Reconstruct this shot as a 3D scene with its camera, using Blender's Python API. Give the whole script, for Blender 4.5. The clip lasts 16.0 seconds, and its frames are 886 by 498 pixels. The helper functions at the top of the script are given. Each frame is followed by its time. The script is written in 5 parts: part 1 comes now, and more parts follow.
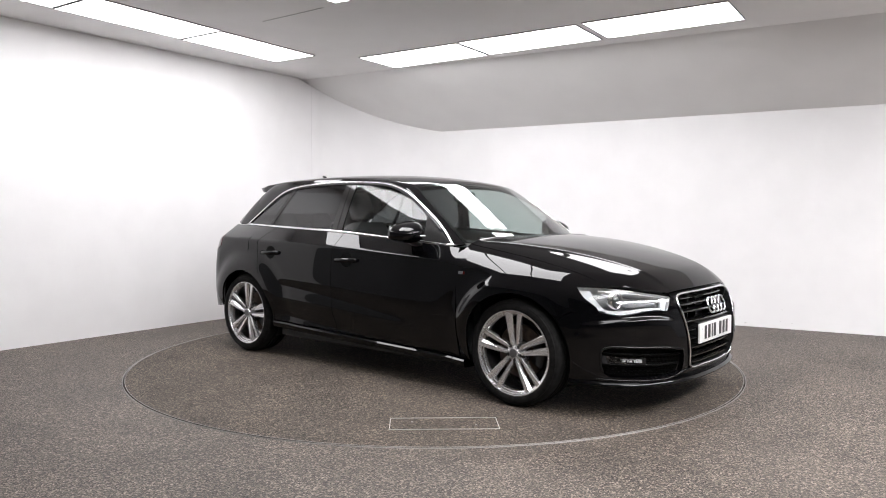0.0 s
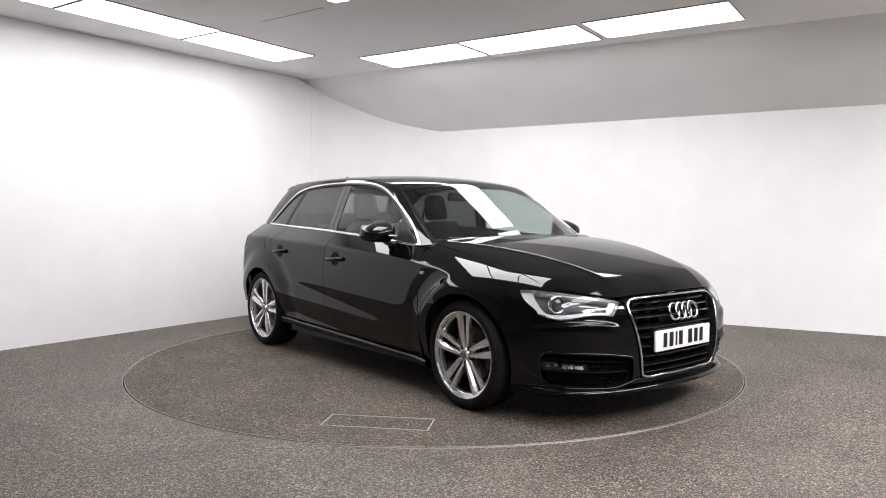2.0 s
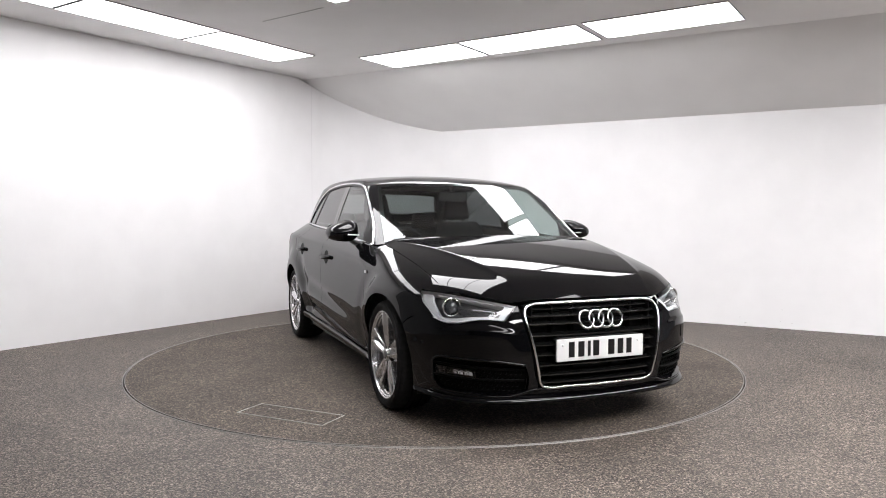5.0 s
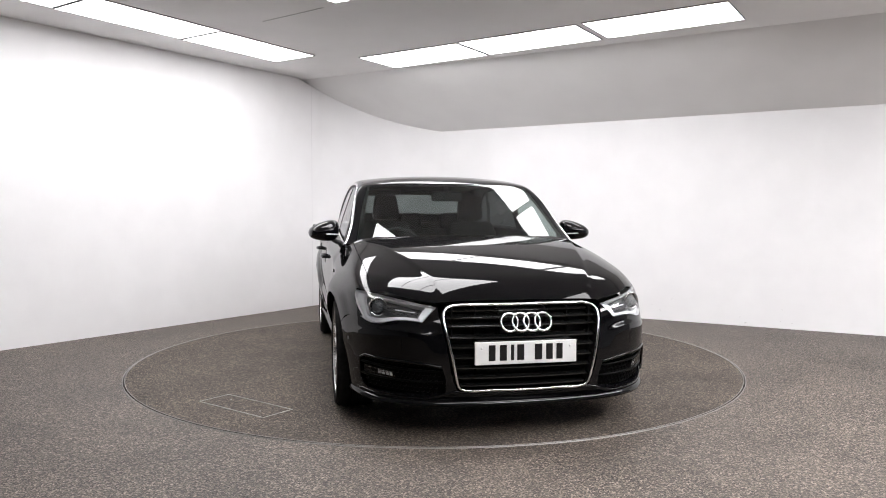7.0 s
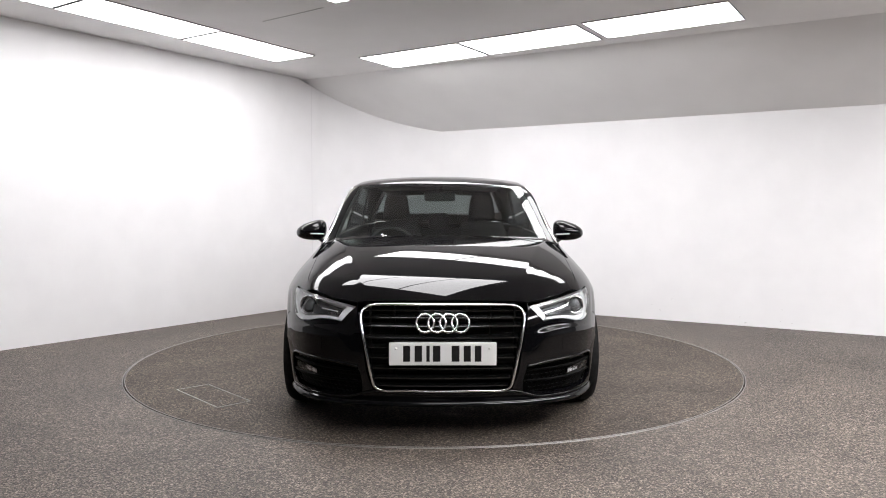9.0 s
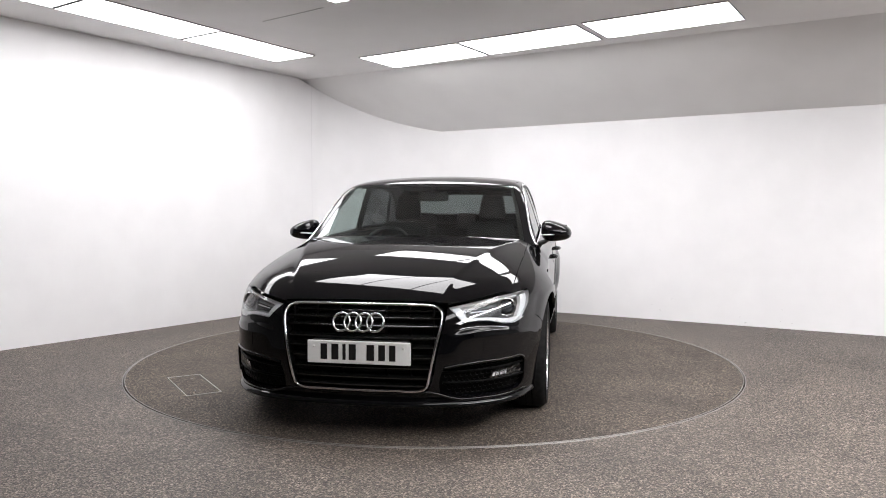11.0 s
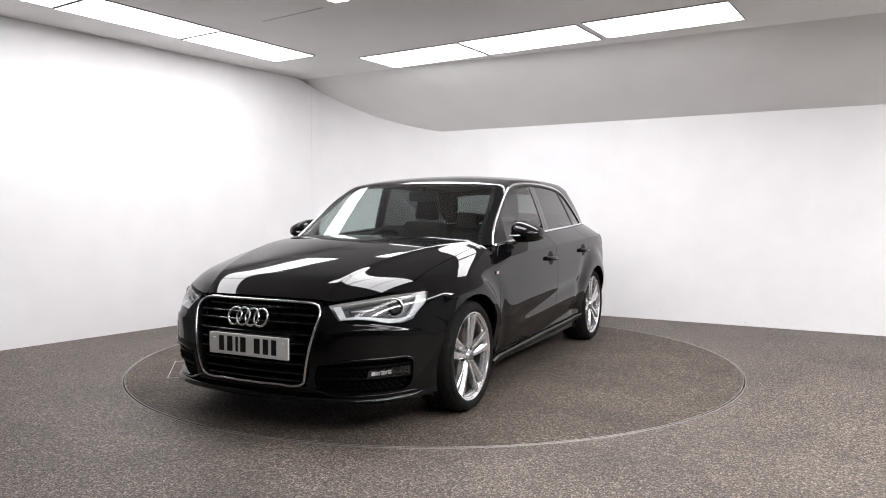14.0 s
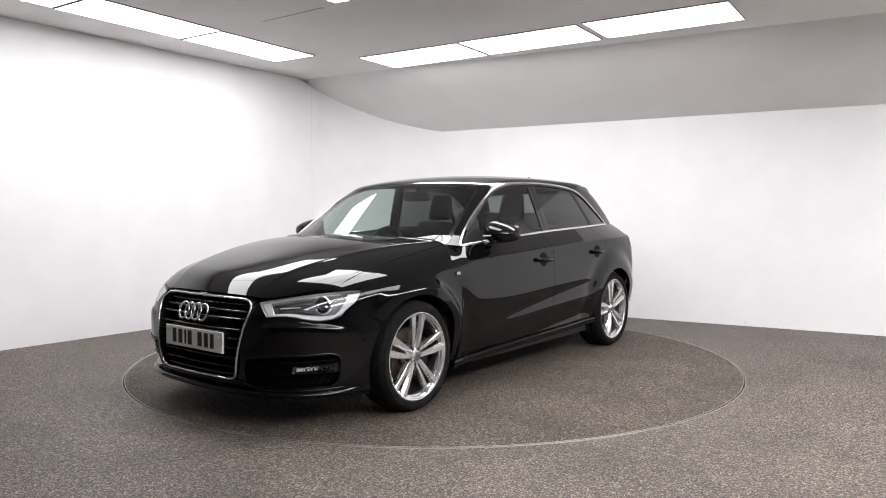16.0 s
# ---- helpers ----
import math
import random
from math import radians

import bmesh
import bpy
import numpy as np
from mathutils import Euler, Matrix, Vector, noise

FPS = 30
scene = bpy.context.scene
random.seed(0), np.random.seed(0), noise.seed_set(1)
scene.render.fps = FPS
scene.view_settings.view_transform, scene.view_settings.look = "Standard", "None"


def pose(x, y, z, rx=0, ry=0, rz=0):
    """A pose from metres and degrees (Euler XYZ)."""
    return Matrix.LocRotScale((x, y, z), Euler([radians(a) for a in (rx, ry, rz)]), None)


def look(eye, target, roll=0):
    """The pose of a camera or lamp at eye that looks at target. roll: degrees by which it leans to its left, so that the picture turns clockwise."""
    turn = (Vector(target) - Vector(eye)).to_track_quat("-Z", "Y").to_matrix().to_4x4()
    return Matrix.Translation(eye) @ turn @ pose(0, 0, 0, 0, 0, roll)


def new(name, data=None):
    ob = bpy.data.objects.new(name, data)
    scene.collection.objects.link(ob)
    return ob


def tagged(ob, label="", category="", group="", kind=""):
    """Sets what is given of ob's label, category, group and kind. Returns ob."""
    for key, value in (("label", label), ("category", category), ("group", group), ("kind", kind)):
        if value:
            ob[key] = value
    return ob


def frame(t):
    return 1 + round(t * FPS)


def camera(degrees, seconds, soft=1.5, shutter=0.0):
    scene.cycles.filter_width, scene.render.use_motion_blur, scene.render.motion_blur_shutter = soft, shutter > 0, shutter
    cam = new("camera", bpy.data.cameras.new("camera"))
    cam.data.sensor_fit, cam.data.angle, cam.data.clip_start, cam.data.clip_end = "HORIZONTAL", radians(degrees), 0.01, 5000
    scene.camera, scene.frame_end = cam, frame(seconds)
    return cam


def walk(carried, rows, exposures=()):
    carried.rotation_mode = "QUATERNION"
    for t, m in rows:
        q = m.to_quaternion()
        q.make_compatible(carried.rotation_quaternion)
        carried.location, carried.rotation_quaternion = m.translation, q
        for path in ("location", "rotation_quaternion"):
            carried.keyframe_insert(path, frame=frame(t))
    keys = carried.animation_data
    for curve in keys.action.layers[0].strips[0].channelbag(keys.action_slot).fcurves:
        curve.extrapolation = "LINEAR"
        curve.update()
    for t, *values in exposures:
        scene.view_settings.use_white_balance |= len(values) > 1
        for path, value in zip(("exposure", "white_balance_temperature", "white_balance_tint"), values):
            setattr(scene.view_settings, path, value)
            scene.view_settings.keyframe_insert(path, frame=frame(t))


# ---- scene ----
EYE = (0.0, -5.70, 1.126)
cam = camera(62.6, 16.0, soft=1.0)


def aim(eye, pitch, yaw, roll):
    p, y = radians(pitch), radians(yaw)
    way = Vector((math.sin(y) * math.cos(p), math.cos(y) * math.cos(p), math.sin(p)))
    return look(eye, Vector(eye) + way, roll)


CAM_POSE = aim(EYE, -2.81, 0.579, 0.105)
walk(cam, [(0, CAM_POSE), (16, CAM_POSE)])
scene.view_settings.exposure = 0.16

world = bpy.data.worlds.new("world")
world.use_nodes = True
world.node_tree.nodes["Background"].inputs[0].default_value = (0.02, 0.02, 0.022, 1)
scene.world = world
# right and side are the two added rows out of view
PANEL_GLOW = {"left": 8.0, "far": 9.8, "middle": 12.5, "right": 8.0, "side": 29.0}


# ---- materials ----
def mat(name, color=(0.5, 0.5, 0.5), rough=0.5, metal=0.0, coat=0.0, spec=0.5, emit=0.0, trans=0.0, ior=1.45):
    m = bpy.data.materials.new(name)
    m.use_nodes = True
    b = m.node_tree.nodes["Principled BSDF"]
    b.inputs["Base Color"].default_value = (*color, 1)
    b.inputs["Roughness"].default_value = rough
    b.inputs["Metallic"].default_value = metal
    b.inputs["Coat Weight"].default_value = coat
    b.inputs["Coat Roughness"].default_value = 0.02
    b.inputs["Specular IOR Level"].default_value = spec
    b.inputs["Transmission Weight"].default_value = trans
    b.inputs["IOR"].default_value = ior
    if emit:
        b.inputs["Emission Color"].default_value = (0.995, 0.98, 1.0, 1)
        b.inputs["Emission Strength"].default_value = emit
    return m


def nodes_of(m):
    t = m.node_tree
    return t.nodes, t.links, t.nodes["Principled BSDF"]


def speckle(m, scale, dark, light, low=0.35, high=0.65, bump=0.0, chips=0, stain=0.0, stain_scale=1.5):
    """Two-scale colour variation with fine relief, in object space."""
    n, l, b = nodes_of(m)
    co = n.new("ShaderNodeTexCoord")
    fine = n.new("ShaderNodeTexNoise")
    fine.inputs["Scale"].default_value = scale
    fine.inputs["Detail"].default_value = 3
    l.new(co.outputs["Object"], fine.inputs["Vector"])
    ramp = n.new("ShaderNodeValToRGB")
    ramp.color_ramp.elements[0].position, ramp.color_ramp.elements[1].position = low, high
    ramp.color_ramp.elements[0].color, ramp.color_ramp.elements[1].color = (*dark, 1), (*light, 1)
    l.new(fine.outputs["Fac"], ramp.inputs["Fac"])
    out = ramp.outputs["Color"]
    relief = fine.outputs["Fac"]
    if chips:
        cell = n.new("ShaderNodeTexVoronoi")
        cell.inputs["Scale"].default_value = chips
        l.new(co.outputs["Object"], cell.inputs["Vector"])
        pick = n.new("ShaderNodeValToRGB")
        pick.color_ramp.elements[0].position, pick.color_ramp.elements[1].position = 0.10, 0.95
        pick.color_ramp.elements[0].color, pick.color_ramp.elements[1].color = (0.12, 0.12, 0.12, 1), (3.5, 3.3, 3.1, 1)
        mid = pick.color_ramp.elements.new(0.6)
        mid.color = (0.95, 0.88, 0.80, 1)
        l.new(cell.outputs["Color"], pick.inputs["Fac"])
        mixer = n.new("ShaderNodeVectorMath")
        mixer.operation = "MULTIPLY"
        l.new(out, mixer.inputs[0])
        l.new(pick.outputs["Color"], mixer.inputs[1])
        out = mixer.outputs["Vector"]
        relief = cell.outputs["Distance"]
    if stain:
        big = n.new("ShaderNodeTexNoise")
        big.inputs["Scale"].default_value = stain_scale
        big.inputs["Detail"].default_value = 5
        l.new(co.outputs["Object"], big.inputs["Vector"])
        mr = n.new("ShaderNodeMapRange")
        mr.inputs["From Min"].default_value, mr.inputs["From Max"].default_value = 0.3, 0.7
        mr.inputs["To Min"].default_value, mr.inputs["To Max"].default_value = 1 - stain, 1 + stain
        l.new(big.outputs["Fac"], mr.inputs["Value"])
        mul = n.new("ShaderNodeVectorMath")
        mul.operation = "SCALE"
        l.new(out, mul.inputs[0])
        l.new(mr.outputs["Result"], mul.inputs["Scale"])
        out = mul.outputs["Vector"]
    l.new(out, b.inputs["Base Color"])
    if bump:
        bp = n.new("ShaderNodeBump")
        bp.inputs["Strength"].default_value = bump
        bp.inputs["Distance"].default_value = 0.004
        l.new(relief, bp.inputs["Height"])
        l.new(bp.outputs["Normal"], b.inputs["Normal"])
    return m


WALL = speckle(mat("wall_paint", rough=0.55), 3.0, (0.865, 0.855, 0.86), (0.895, 0.885, 0.89), bump=0.0, stain=0.012, stain_scale=0.8)
CEILING = speckle(mat("ceiling_paint", rough=0.8), 2.0, (0.86, 0.85, 0.845), (0.89, 0.88, 0.875), stain=0.02, stain_scale=0.7)
DARK_WALL = mat("unseen_dark_wall", (0.04, 0.04, 0.042), rough=0.9, spec=0.1)
GREY_WALL = mat("unseen_grey_wall", (0.22, 0.22, 0.225), rough=0.9, spec=0.1)
GLOW = {k: mat("panel_glow", (0.9, 0.9, 0.9), emit=v) for k, v in PANEL_GLOW.items()}
PANEL_FRAME = mat("panel_frame", (0.22, 0.22, 0.22), rough=0.5)
FLOOR = speckle(mat("floor_resin", rough=0.55), 60, (0.064, 0.056, 0.0495), (0.116, 0.102, 0.091), 0.3, 0.7, bump=0.6, chips=150, stain=0.22)
TABLE = speckle(mat("turntable_carpet", rough=0.75), 60, (0.053, 0.0452, 0.0385), (0.096, 0.082, 0.070), 0.3, 0.7, bump=0.6, chips=150, stain=0.25, stain_scale=2.2)
EDGE_METAL = mat("edge_metal", (0.27, 0.26, 0.25), rough=0.45, metal=0.6)
HATCH_METAL = mat("hatch_metal", (0.50, 0.49, 0.47), rough=0.4, metal=0.3)
SCUFF = mat("scuff_grey", (0.42, 0.40, 0.38), rough=0.7)
JOINT = mat("joint_filler", (0.77, 0.76, 0.765), rough=0.7)
GAP = mat("gap_black", (0.012, 0.012, 0.012), rough=0.8)


# ---- mesh helpers ----
def add(bm, verts, faces):
    vs = [bm.verts.new(v) for v in verts]
    for f in faces:
        try:
            bm.faces.new([vs[i] for i in f])
        except ValueError:
            pass
    return vs


def box(bm, x0, y0, z0, x1, y1, z1, m=None):
    v = [Vector(c) for c in ((x0, y0, z0), (x1, y0, z0), (x1, y1, z0), (x0, y1, z0), (x0, y0, z1), (x1, y0, z1), (x1, y1, z1), (x0, y1, z1))]
    if m is not None:
        v = [m @ c for c in v]
    return add(bm, v, ((3, 2, 1, 0), (4, 5, 6, 7), (0, 1, 5, 4), (1, 2, 6, 5), (2, 3, 7, 6), (3, 0, 4, 7)))


def mesh_of(name, bm, material, smooth=True):
    bmesh.ops.recalc_face_normals(bm, faces=bm.faces[:])
    me = bpy.data.meshes.new(name)
    bm.to_mesh(me)
    bm.free()
    for mm in (material if isinstance(material, (list, tuple)) else [material]):
        me.materials.append(mm)
    if smooth:
        me.polygons.foreach_set("use_smooth", [True] * len(me.polygons))
    return me


def part(name, bm, material, parent=None, label="", smooth=True):
    ob = new(name, mesh_of(name, bm, material, smooth))
    ob.parent = parent
    if label:
        tagged(ob, label)
    return ob


def bevel_part(ob, width, segments=2, angle=35):
    md = ob.modifiers.new("bevel", "BEVEL")
    md.width, md.segments, md.limit_method, md.angle_limit = width, segments, "ANGLE", radians(angle)
    md.harden_normals = False
    return ob


# ---- room ----
L_DIR = Vector((math.cos(radians(54.6)), math.sin(radians(54.6)), 0))
R_DIR = Vector((math.cos(radians(-30.4)), math.sin(radians(-30.4)), 0))
L_FOOT = Vector((-3.55, 0.225, 0))
R_FOOT = Vector((1.742, 2.345, 0))
CEIL, LOW = 2.708, 2.128


def cross2(a, b):
    return a.x * b.y - a.y * b.x


CORNER = L_FOOT + L_DIR * (cross2(R_FOOT - L_FOOT, R_DIR) / cross2(L_DIR, R_DIR))
SLOPE_RUN = 1.06
R_IN = Vector((-0.506, -0.8625, 0))


def wall_height(p):
    d = (p - CORNER).dot(R_IN)
    return LOW + (CEIL - LOW) * min(1, max(0, d / SLOPE_RUN))


def bend():
    """Plan line of the two white walls with the rounded corner between them."""
    a, b = CORNER - L_DIR * 0.92, CORNER + R_DIR * 1.16
    knee = CORNER.lerp((a + b) / 2, 0.55)
    pts = [CORNER - L_DIR * 5.2, CORNER - L_DIR * 4.6, CORNER - L_DIR * 4, CORNER - L_DIR * 2, CORNER - L_DIR * 1.2]
    for i in range(25):
        t = i / 24
        pts.append(a * (1 - t) ** 2 + knee * 2 * t * (1 - t) + b * t * t)
    pts += [CORNER + R_DIR * s for s in (2, 3, 4.5, 6.5, 8.6)]
    return pts


PLAN = bend()
HULL = [(p.x, p.y) for p in PLAN] + [(5.5, -9.0), (-6.0, -9.0)]


def wall_strip(name, pts, material, label, thick=0.12):
    bm = bmesh.new()
    rows = []
    for i, p in enumerate(pts):
        d = (pts[min(i + 1, len(pts) - 1)] - pts[max(i - 1, 0)]).normalized()
        out = Vector((-d.y, d.x, 0)) * thick
        h = wall_height(p)
        rows.append([bm.verts.new(v) for v in (p, p + Vector((0, 0, h)), p + out + Vector((0, 0, h)), p + out)])
    for a, b in zip(rows, rows[1:]):
        for i in range(4):
            j = (i + 1) % 4
            bm.faces.new((a[i], b[i], b[j], a[j]))
    bm.faces.new(rows[0])
    bm.faces.new(rows[-1][::-1])
    ob = part(name, bm, material)
    ob.data.set_sharp_from_angle(angle=radians(40))
    return tagged(ob, label, "wall", kind="structure")


wall_strip("wall_white", PLAN, WALL, "smooth white painted studio wall with rounded corner")
# unseen walls added to close the room, toned for their reflections in the car
back = [PLAN[-1], Vector((5.5, -9.0, 0)), Vector((-6.0, -9.0, 0)), PLAN[0]]
for k, (a, b) in enumerate(zip(back, back[1:])):
    wall_strip("wall_back_%d" % (k + 1), [a, b], GREY_WALL if k != 1 else DARK_WALL, "unseen plain dark wall closing the studio behind the camera", 0.1)


def wall_marks():
    """Faint scuffs low on the wall and the upright plaster joint at the bend."""
    inward = Vector((R_DIR.y, -R_DIR.x, 0))
    bm = bmesh.new()
    for s, z, length, rise in ((3.82, 0.103, 0.035, 0.002), (3.744, 0.152, 0.02, 0.008), (3.95, 0.222, 0.022, 0.012), (3.985, 0.230, 0.02, -0.004), (4.376, 0.065, 0.014, 0.004), (4.663, 0.029, 0.045, 0.004), (4.62, 0.083, 0.02, 0.006), (5.012, 0.189, 0.016, -0.010), (5.10, 0.057, 0.014, 0.004), (5.0, 0.066, 0.012, 0.010)):
        a = CORNER + R_DIR * s + inward * 0.001 + Vector((0, 0, z))
        b = a + R_DIR * length + Vector((0, 0, rise))
        mid = (a + b) / 2 + Vector((0, 0, 0.003))
        add(bm, [a, mid - Vector((0, 0, 0.0035)), b, mid], ((0, 1, 2, 3),))
    tagged(part("wall_marks", bm, SCUFF, smooth=False), "faint grey scuff marks low on the white wall", "trim", kind="structure")
    p = CORNER - L_DIR * 0.97 + Vector((L_DIR.y, -L_DIR.x, 0)) * 0.0005
    bm = bmesh.new()
    m = Matrix((L_DIR, Vector((-L_DIR.y, L_DIR.x, 0)), Vector((0, 0, 1)))).transposed().to_4x4()
    m.translation = p
    box(bm, -0.002, -0.001, 0.0, 0.002, 0.004, wall_height(p) - 0.03, m)
    tagged(part("wall_trim", bm, JOINT, smooth=False), "faint upright joint in the white wall", "trim", kind="structure")


wall_marks()


def build_ceiling():
    bm = bmesh.new()
    t = 0.1
    # sloped strip along the right wall
    edge_a, edge_b = CORNER - R_DIR * 2.5, CORNER + R_DIR * 9.2
    fold = R_IN * SLOPE_RUN
    prof = []
    for i in range(9):
        s = i / 8
        prof.append((s * SLOPE_RUN, LOW + (CEIL - LOW) * s))
    prof = [(-0.15, LOW - 0.082)] + prof + [(12.5, CEIL)]
    lo = [(bm.verts.new(edge_a + R_IN * d + Vector((0, 0, z))), bm.verts.new(edge_b + R_IN * d + Vector((0, 0, z)))) for d, z in prof]
    hi = [(bm.verts.new(edge_a + R_IN * d + Vector((0, 0, z + t))), bm.verts.new(edge_b + R_IN * d + Vector((0, 0, z + t)))) for d, z in prof]
    for i in range(len(prof) - 1):
        bm.faces.new((lo[i][0], lo[i][1], lo[i + 1][1], lo[i + 1][0]))
        bm.faces.new((hi[i][0], hi[i + 1][0], hi[i + 1][1], hi[i][1]))
    ob = part("ceiling", bm, CEILING)
    ob.data.set_sharp_from_angle(angle=radians(15))
    tagged(ob, "matt light grey ceiling sloping down to the low wall", "ceiling", kind="structure")


build_ceiling()

TABLE_R = 2.250


def build_floor():
    bm = bmesh.new()
    n = 96
    ring = [bm.verts.new(((TABLE_R + 0.012) * math.cos(2 * math.pi * i / n), (TABLE_R + 0.012) * math.sin(2 * math.pi * i / n), 0)) for i in range(n)]
    far = [bm.verts.new((14 * math.cos(2 * math.pi * i / n), 14 * math.sin(2 * math.pi * i / n), 0)) for i in range(n)]
    pit = [bm.verts.new((v.co.x, v.co.y, -0.1)) for v in ring]
    for i in range(n):
        j = (i + 1) % n
        bm.faces.new((ring[i], far[i], far[j], ring[j]))
        bm.faces.new((ring[i], ring[j], pit[j], pit[i]))
    bm.faces.new(pit)
    tagged(part("floor", bm, FLOOR, smooth=False), "grey-brown speckled resin floor of the studio", "floor", kind="structure")
    bm = bmesh.new()
    for r0, r1, z0, z1 in ((TABLE_R + 0.010, TABLE_R + 0.015, -0.05, 0.003),):
        rows = [[bm.verts.new((r * math.cos(2 * math.pi * i / n), r * math.sin(2 * math.pi * i / n), z)) for r, z in ((r0, z0), (r0, z1), (r1, z1), (r1, z0))] for i in range(n)]
        for i in range(n):
            a, b = rows[i], rows[(i + 1) % n]
            for k in range(4):
                bm.faces.new((a[k], b[k], b[(k + 1) % 4], a[(k + 1) % 4]))
    tagged(part("floor_trim", bm, EDGE_METAL), "thin metal edging ring let into the floor", "trim", kind="structure")


build_floor()

PANELS = []


def light_panel(row, corner, along, across, length=1.165, width=0.585):
    """A recessed square-edged light panel: corner in plan, its two directions."""
    e = new("ceiling_light")
    a, c = along.normalized(), across.normalized()
    if a.cross(c).z > 0:
        corner, a = corner + a * length, -a
    m = Matrix((a, c, Vector((0, 0, -1)))).transposed().to_4x4()
    m.translation = Vector((corner.x, corner.y, CEIL))
    e.matrix_world = m
    f = 0.007
    bm = bmesh.new()
    box(bm, f, f, 0.002, length - f, width - f, 0.006)
    part("diffuser", bm, GLOW[row], e, "glowing white diffuser", smooth=False)
    bm = bmesh.new()
    for q in ((0, 0, length, f), (0, width - f, length, width), (0, f, f, width - f), (length - f, f, length, width - f)):
        box(bm, q[0], q[1], -0.001, q[2], q[3], 0.009)
    part("frame", bm, PANEL_FRAME, e, smooth=False)
    tagged(e, "rectangular white ceiling light panel, switched on", "ceiling light", group="ceiling light panels")
    PANELS.append(e)


# the light grid stands a little askew to the walls
P_DIR = Vector((math.cos(radians(57.0)), math.sin(radians(57.0)), 0))
Q_DIR = Vector((math.cos(radians(-34.8)), math.sin(radians(-34.8)), 0))
L0 = Vector((-1.686, 2.025, 0))
for k in range(3):
    light_panel("left", L0 - P_DIR * (1.185 * k), -P_DIR, Q_DIR, width=0.55)
R0 = Vector((-0.771, 1.815, 0))
for k in range(3):
    light_panel("far", R0 + Q_DIR * (1.195 * k + (0.03 if k == 2 else 0.0)), Q_DIR, P_DIR, width=0.61)
M0 = Vector((-0.772, -0.12, 0))
for k in range(3):
    light_panel("middle", M0 + Q_DIR * (0.61 * k), -P_DIR, Q_DIR, width=0.60)
# unseen rows above and behind the camera, added to brighten the right side
F0 = R0 + Q_DIR * 4.1 - P_DIR * 1.3
for k in range(4):
    light_panel("right", F0 - P_DIR * (1.185 * k), -P_DIR, Q_DIR, width=0.555)
for k in range(5):
    light_panel("side", F0 + Q_DIR * 1.75 + P_DIR * (2.0 - 1.185 * k), -P_DIR, Q_DIR, width=0.555)


def ceiling_joint():
    """Thin open joint between two ceiling boards."""
    a, b = Vector((-1.43, 0.424, CEIL)), Vector((-0.868, 0.008, CEIL))
    d = (b - a).normalized()
    m = Matrix((d, Vector((-d.y, d.x, 0)), Vector((0, 0, 1)))).transposed().to_4x4()
    m.translation = a
    bm = bmesh.new()
    box(bm, 0, -0.0018, -0.002, (b - a).length, 0.0018, 0.001, m)
    tagged(part("ceiling_trim", bm, GAP, smooth=False), "thin dark joint line in the ceiling", "trim", kind="structure")


ceiling_joint()


# ---- turntable ----
def build_turntable():
    e = new("turntable")
    n = 128
    bm = bmesh.new()
    top = [bm.verts.new((TABLE_R * math.cos(2 * math.pi * i / n), TABLE_R * math.sin(2 * math.pi * i / n), 0.002)) for i in range(n)]
    low = [bm.verts.new((v.co.x, v.co.y, -0.06)) for v in top]
    bm.faces.new(top)
    bm.faces.new(low[::-1])
    for i in range(n):
        j = (i + 1) % n
        bm.faces.new((top[j], top[i], low[i], low[j]))
    part("deck", bm, TABLE, e, smooth=False)
    bm = bmesh.new()
    rows = [[bm.verts.new((r * math.cos(2 * math.pi * i / n), r * math.sin(2 * math.pi * i / n), z)) for r, z in ((TABLE_R - 0.0045, 0.0), (TABLE_R - 0.004, 0.004), (TABLE_R, 0.004), (TABLE_R, 0.0))] for i in range(n)]
    for i in range(n):
        a, b = rows[i], rows[(i + 1) % n]
        for k in range(4):
            bm.faces.new((a[k], b[k], b[(k + 1) % 4], a[(k + 1) % 4]))
    part("rim", bm, EDGE_METAL, e, "thin metal rim")
    # access hatch beside the car
    c = [Vector(p) for p in ((1.085, -1.66, 0), (0.963, -1.48, 0), (1.372, -1.12, 0), (1.537, -1.25, 0))]
    u = ((c[2] - c[1]) + (c[3] - c[0])).normalized()
    v = Vector((-u.y, u.x, 0))
    o = sum(c, Vector()) / 4
    m = Matrix((u, v, Vector((0, 0, 1)))).transposed().to_4x4()
    m.translation = o
    a, b, w = 0.29, 0.107, 0.0035
    bm = bmesh.new()
    for q in ((-a, -b, a, -b + w), (-a, b - w, a, b), (-a, -b + w, -a + w, b - w), (a - w, -b + w, a, b - w)):
        box(bm, q[0], q[1], 0.0, q[2], q[3], 0.0045, m)
    part("hatch_edge", bm, HATCH_METAL, e, "thin metal hatch edging", smooth=False)
    for (sx, sy) in ((-0.17, 0.03), (0.17, -0.03)):
        bm = bmesh.new()
        bmesh.ops.create_cone(bm, cap_ends=True, segments=10, radius1=0.007, radius2=0.006, depth=0.003, matrix=m @ Matrix.Translation((sx, sy, 0.0035)))
        part("hatch_bolt", bm, EDGE_METAL, e)
    return tagged(e, "round carpeted car turntable with metal rim, slowly turning", "turntable")


TURNTABLE = build_turntable()


